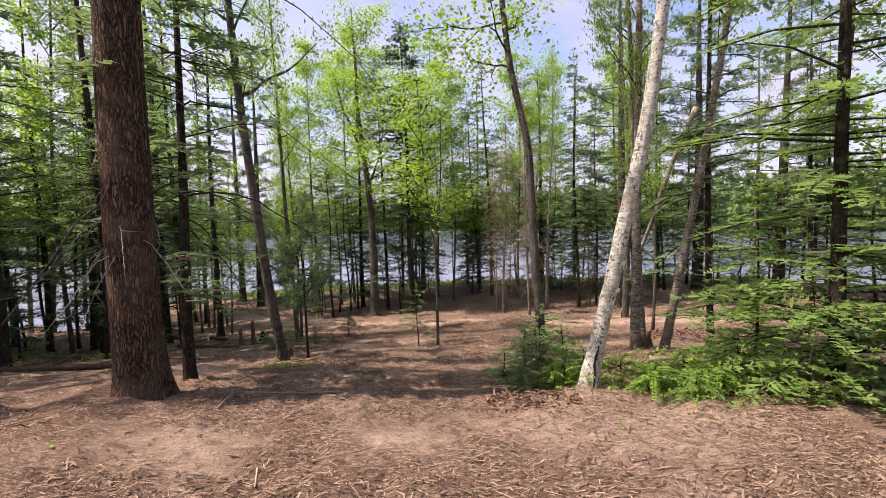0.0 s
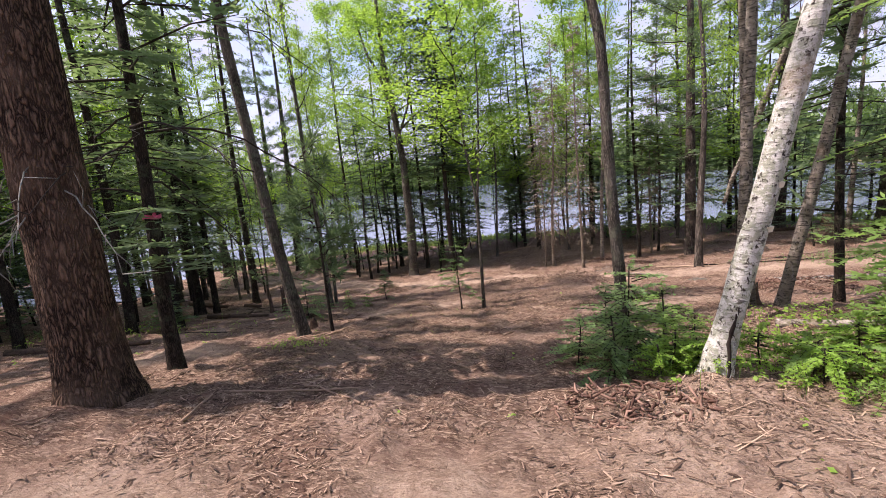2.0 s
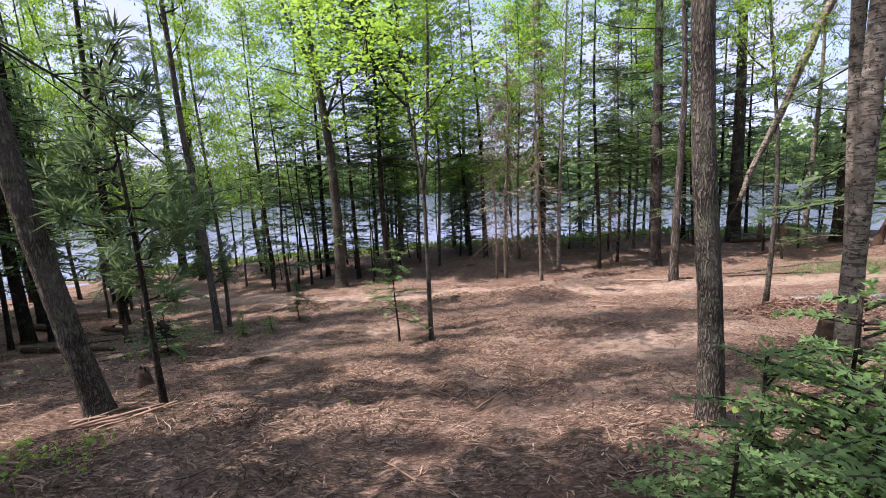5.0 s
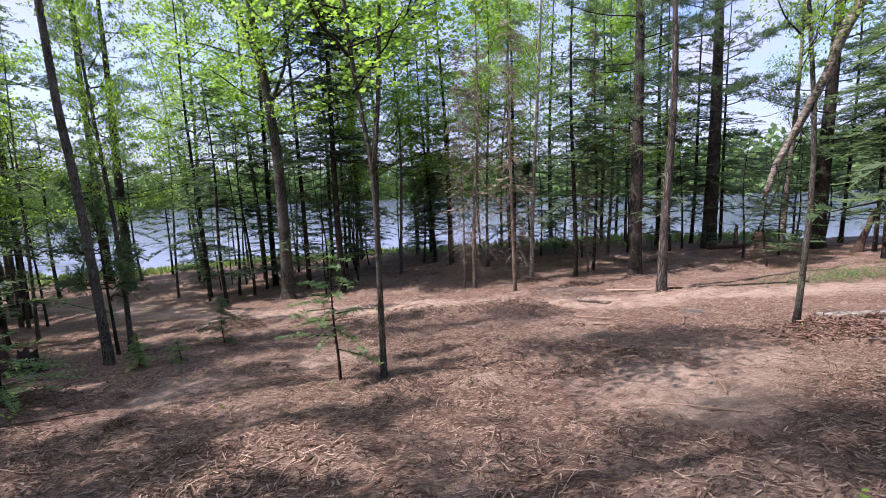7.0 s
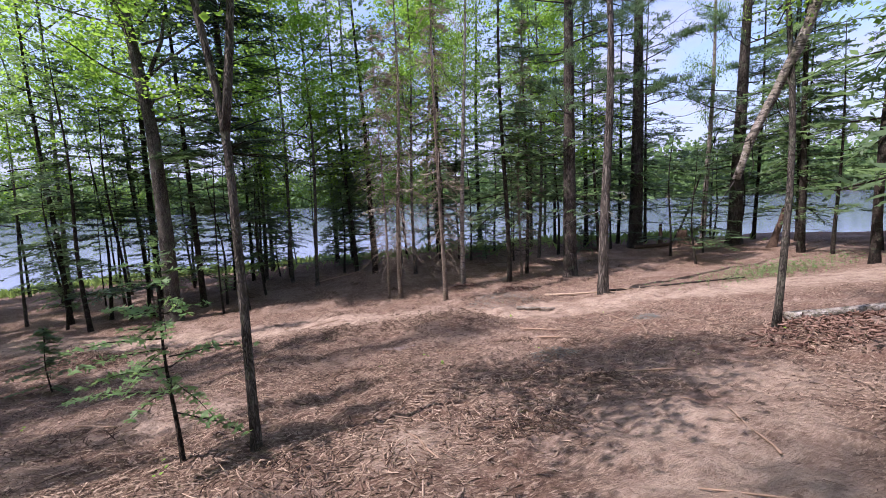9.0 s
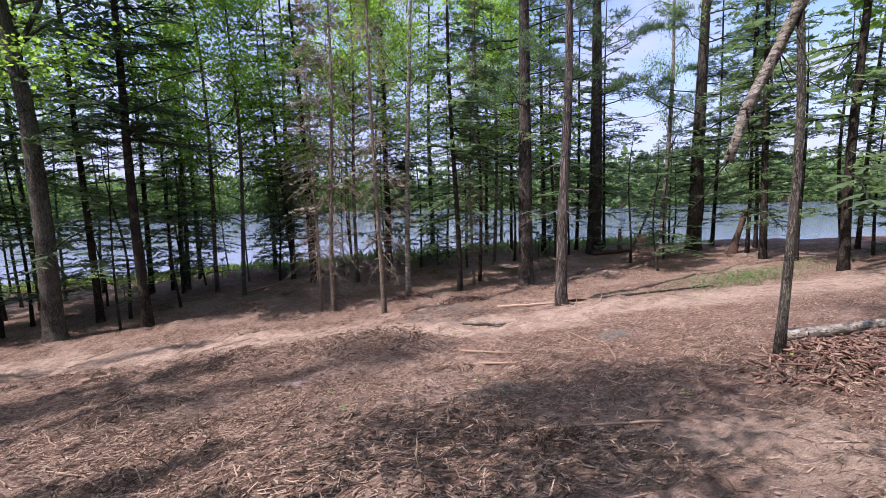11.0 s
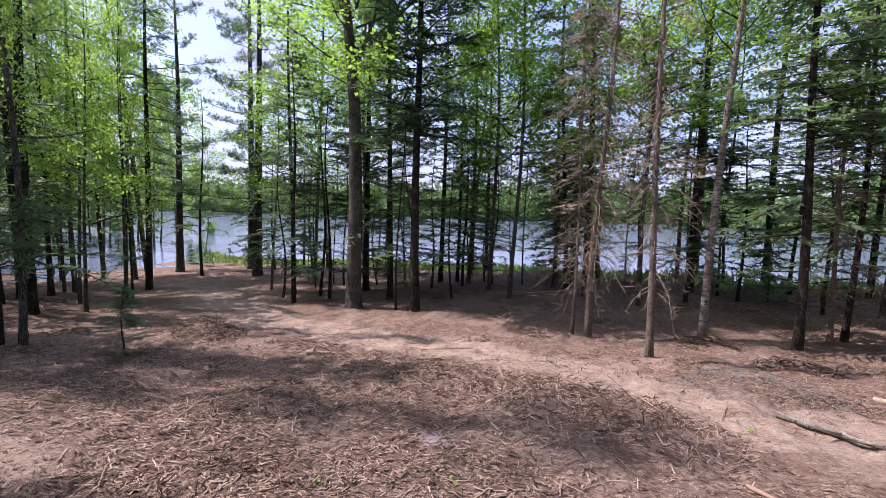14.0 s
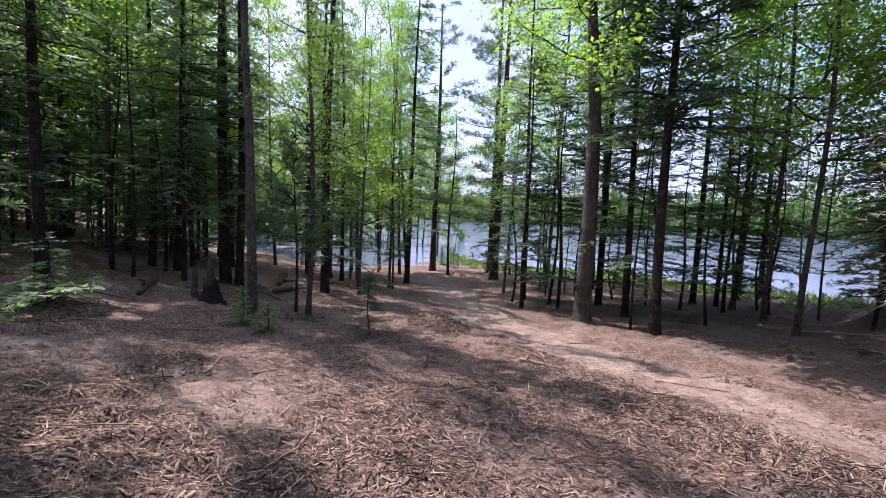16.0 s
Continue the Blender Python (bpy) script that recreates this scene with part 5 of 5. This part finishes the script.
def hanging_birch():
    """A snapped birch caught in the fork of a slim maple."""
    x, y = 6.25, 13.15
    z = gz(x, y)
    th = thing("broken_birch", x, y, z, "snapped birch stem with peeling bark caught in a maple", "tree")
    s = np.linspace(0, 1, 18)
    rows = np.array(((2.0, -0.3, 0.4), (2.6, -0.19, 0.27), (3.05, -0.07, 0.1), (3.4, 0.0, 0.0), (3.7, 0.08, -0.11), (4.04, 0.13, -0.18), (5.2, 0.4, -0.5), (6.4, 0.75, -0.9)))
    h = 2.0 + s * 4.4
    p = np.stack([np.interp(h, rows[:, 0], rows[:, k]) for k in (1, 2)] + [h], -1)
    part("trunk", mesh_of("trunk", *tube(p, np.linspace(0.045, 0.075, 18), 12, 0.14, 0, 3), M_BROKEN, True), th)
    g = np.random.default_rng(77)
    tw = []
    for i in range(10):
        q = p[int(g.integers(0, 6))]
        e = q + np.array((g.normal() * 0.25, g.normal() * 0.2, -abs(g.normal()) * 0.4 - 0.1))
        tw.append(tube([q, (q + e) / 2 + g.normal(size=3) * 0.05, e], (0.009, 0.006, 0.003), 4))
    part("branches", mesh_of("branches", *join(tw), M_TWIG_DARK), th)


hanging_birch()


def stump(x, y, height, radius, label, lean=(0, 0), material=None):
    _seed[0] += 1
    g = np.random.default_rng(_seed[0])
    n, sides = 9, 14
    h = np.linspace(-0.15, height, n)
    p = np.stack([lean[0] * h, lean[1] * h, h], -1)
    v, f = tube(p, radius * (1 + 0.5 * np.exp(-np.maximum(h, 0) / 0.15)) * np.linspace(1, 0.8, n), sides, 0.06, 0.35, _seed[0])
    v[(n - 1) * sides:n * sides, 2] += g.uniform(-0.3, 0.35, sides) * min(height, 0.8)
    v[-1, 2] -= 0.12 * height
    ob = new("stump", mesh_of("stump", v, f, material or M_ROT, True))
    ob.matrix_basis = pose(x, y, gz(x, y))
    return tagged(ob, label, "stump")


stump(-6.4, 15.6, 0.38, 0.15, "dark charred-looking stump on the slope", material=M_CHAR)
stump(-6.85, 15.7, 0.7, 0.07, "jagged rotten stump at the edge of the wood")
stump(-7.2, 15.5, 0.55, 0.055, "jagged rotten stump at the edge of the wood")
stump(16.2, 24.4, 0.6, 0.25, "broken rotten stump beside a birch at the shore")
stump(15.6, 25.0, 0.9, 0.09, "thin broken stump at the shore")
stump(17.4, 21.3, 1.5, 0.11, "leaning dark snag at the water's edge", (0.28, -0.1))
stump(4.75, 10.3, 0.35, 0.12, "small dark stump beside three trunks")
stump(-3.7, 10.6, 0.2, 0.055, "small dark stump below a leaning maple")

# splintered wood at the snag's foot
for i in range(7):
    stick(7.75 + rng.uniform(-0.5, 0.6), 18.35 + rng.uniform(-0.4, 0.2), rng.uniform(0.25, 0.6), rng.uniform(0, 180), 0.012, M_SPLIT, "splinter", "fresh yellow splinter of a broken snag", "splinter", 0, 0.005, rng.uniform(0, 0.15), "splinters at the snag")


# ---- undergrowth ----
def herbs(name, cx, cy, rx, ry, count, size, high, seed, label, material=None):
    g = np.random.default_rng(seed)
    x, y = cx + g.normal(size=count) * rx, cy + g.normal(size=count) * ry
    c = np.stack([x, y, ground(x, y) + g.uniform(0.02, high, count)], -1)
    q = leaf_quads(g, c, size, 5, size * 0.7, 0.35)
    stems = np.stack([x, y, ground(x, y) - 0.01], -1)
    w = np.array((0.003, 0, 0))
    st = np.stack([stems - w, stems + w, c + w * 0.5, c - w * 0.5], 1)
    return tagged(new(name, quads_mesh(name, [q, st], material or M_HERB)), label, "undergrowth", kind="stuff")


herbs("low_plants", 3.3, 5.9, 0.75, 0.45, 110, 0.045, 0.22, 81, "patch of bright green low leafy plants at the foot of a birch")
herbs("low_plants", 3.9, 6.6, 0.9, 0.6, 120, 0.045, 0.2, 82, "patch of green low plants around a fallen log")
herbs("low_plants", 4.6, 7.8, 1.0, 0.7, 240, 0.05, 0.2, 83, "patch of green low plants below a group of trunks")
herbs("low_plants", 2.3, 6.5, 0.4, 0.3, 60, 0.045, 0.3, 87, "bright green leaves among hemlock seedlings")
herbs("low_plants", -2.9, 8.2, 0.25, 0.2, 40, 0.035, 0.14, 84, "small pale green seedlings in the mulch")
herbs("low_plants", 12.5, 17.6, 1.4, 0.45, 620, 0.035, 0.24, 85, "green ferny plants on the open slope", M_NEEDLE_MID)
herbs("low_plants", -9.0, 12.0, 2.0, 1.5, 160, 0.05, 0.2, 86, "low green plants at the edge of the wood")


def weeds():
    g = np.random.default_rng(91)
    n = 36
    x, y = g.uniform(-4, 7, n), g.uniform(2, 20, n)
    c = np.stack([x, y, ground(x, y) + 0.03], -1)
    return quads_mesh("weeds", leaf_quads(g, c, 0.04, 3, 0.02, 0.25), M_HERB)


tagged(new("weeds", weeds()), "single small green weeds sprouting through the mulch", "weeds", kind="stuff")


# ---- small marks on the trees ----
def fungus(x, y, z, r, turn):
    g = np.random.default_rng(5)
    a = np.linspace(0, math.pi, 9)
    top = np.stack([np.cos(a) * r, -np.sin(a) * r * 0.9, 0 * a + 0.01], -1)
    bot = np.stack([np.cos(a) * r * 0.8, -np.sin(a) * r * 0.7, 0 * a - 0.035], -1)
    v = np.concatenate([top, bot, [(0, 0.03, 0.035)], [(0, 0.03, -0.045)]])
    f = [(i, i + 1, i + 10, i + 9)[::-1] for i in range(8)]
    f3 = [(18, i, i + 1) for i in range(8)] + [(19, i + 10, i + 9) for i in range(8)]
    me = bpy.data.meshes.new("shelf_fungus")
    me.from_pydata([tuple(map(float, p)) for p in v], [], f + f3)
    me.materials.append(M_FUNGUS)
    ob = new("shelf_fungus", me)
    ob.matrix_basis = pose(x, y, z, 0, 0, turn)
    return tagged(ob, "pale bracket fungus growing from a birch trunk", "fungus", "bracket fungi")


fungus(2.40, 5.875, gz(2.06, 6.0) + 1.67, 0.055, 60)
fungus(2.335, 5.895, gz(2.06, 6.0) + 1.31, 0.06, 60)


def birch_hollow():
    """The dark split at the foot of the leaning birch."""
    s = np.linspace(0, 1, 12)
    h = 0.04 + 0.6 * s
    cx = 2.06 + np.interp(h, (0, 0.3, 0.76), (-0.05, 0.0, 0.09)) - 0.015 + 0.01 * np.sin(s * 9)
    reach = 0.112 + 0.11 * np.exp(-h / 0.2)
    p = np.stack([cx, 6.0 - reach, gz(2.06, 6.0) + h], -1)
    v, f = tube(p, 0.014 * np.sin(np.pi * (0.12 + 0.8 * s)) + 0.003, 8, 0.3, 0, 9)
    tagged(new("bark_split", mesh_of("bark_split", v, f, M_CHAR, True)), "dark rotten split at the foot of a leaning birch", "bark split")


birch_hollow()


def ribbon():
    x, y = -3.84, 6.86
    z = gz(-3.85, 6.85) + 1.88
    a = np.linspace(0, 2 * math.pi, 15)
    r = 0.098
    ring = [(r * math.cos(b), r * math.sin(b), h + 0.01 * math.sin(3 * b)) for h in (-0.022, 0.022) for b in a]
    f = [(i, i + 1, i + 16, i + 15) for i in range(14)]
    o = len(ring)
    tail = [(0.08 + 0.05 * t + (0.016 if k else -0.016), -0.1 - 0.02 * t, 0.0 + 0.06 * math.sin(t * 2.2) - 0.02 * t + (0.02 if k else -0.02)) for t in np.linspace(0, 1.3, 8) for k in (0, 1)]
    f += [(o + 2 * i, o + 2 * i + 1, o + 2 * i + 3, o + 2 * i + 2) for i in range(7)]
    v = np.array(ring + tail)
    n = len(v)
    out = np.concatenate([v, v * np.array((0.985, 0.985, 1.0)) + np.array((0.0, 0.002, 0))])
    f += [tuple(n + i for i in q[::-1]) for q in f]
    ob = new("marking_ribbon", mesh_of("marking_ribbon", out, np.array(f), M_PINK))
    ob.matrix_basis = pose(x, y, z)
    tagged(ob, "bright pink plastic marking ribbon tied round a trunk", "ribbon")


ribbon()


# dark clods round the slim maple and along the scraped bank
for i, (x, y, r, h, n) in enumerate(((6.2, 12.7, 0.6, 0.1, 240), (7.2, 12.5, 0.8, 0.1, 280), (1.1, 5.55, 0.5, 0.1, 160), (6.4, 21.3, 0.5, 0.15, 120), (5.3, 22.9, 0.4, 0.15, 100))):
    tagged(new("mulch_heap", mulch_heap(x, y, r, h, n, 760 + i, 2.4, M_CLOD)), "dark clods of torn soil and roots", "mulch heap", "clods of soil", kind="stuff")

# grey lichened brush torn from the trees
for i, (x, y, r, h, n) in enumerate(((5.2, 19.4, 0.8, 0.28, 420), (3.56, 14.26, 0.3, 0.06, 110), (6.14, 15.32, 0.2, 0.05, 110))):
    me = mulch_heap(x, y, r, h, n, 700 + i, 0.6, M_LICHEN)
    tagged(new("brush_heap", me), "tangle of grey lichened twigs lying on the mulch", "brush", "grey brush", kind="stuff")



def mud_patch(cx, cy, r, seed):
    """A scraped wet patch that follows the ground, with a ragged rim."""
    g = np.random.default_rng(seed)
    a = np.linspace(0, 2 * np.pi, 30, endpoint=False)
    rim = r * (1 + 0.3 * np.sin(a * 3 + g.uniform(0, 6)) + 0.2 * np.sin(a * 7 + g.uniform(0, 6)) + g.normal(size=30) * 0.08)
    rows = []
    for k in (0.0, 0.35, 0.7, 1.0):
        x, y = cx + 1.4 * rim * k * np.cos(a), cy + rim * k * np.sin(a)
        rows.append(np.stack([x, y, ground(x, y) + {0.0: 0.004, 0.35: 0.004, 0.7: 0.0, 1.0: -0.02}[k] + g.normal(size=30) * 0.006], -1))
    v = np.concatenate(rows)
    f = [(i * 30 + j, i * 30 + (j + 1) % 30, (i + 1) * 30 + (j + 1) % 30, (i + 1) * 30 + j) for i in range(3) for j in range(30)]
    ob = new("mud_patch", mesh_of("mud_patch", v, np.array(f), M_MUD, True))
    tagged(ob, "damp grey-violet patch of bare soil in the mulch", "mud patch", kind="structure")


mud_patch(1.75, 16.15, 0.2, 3)

# torn roots at the leaning maple's foot
for i in range(9):
    stick(-3.0 + rng.normal() * 0.25, 9.25 + rng.normal() * 0.12, rng.uniform(0.3, 0.8), rng.uniform(-25, 40), rng.uniform(0.008, 0.016), M_STICK, "root", "pale torn root at the foot of a maple", "root", 1, 0.01, rng.uniform(0, 0.1), "torn roots")
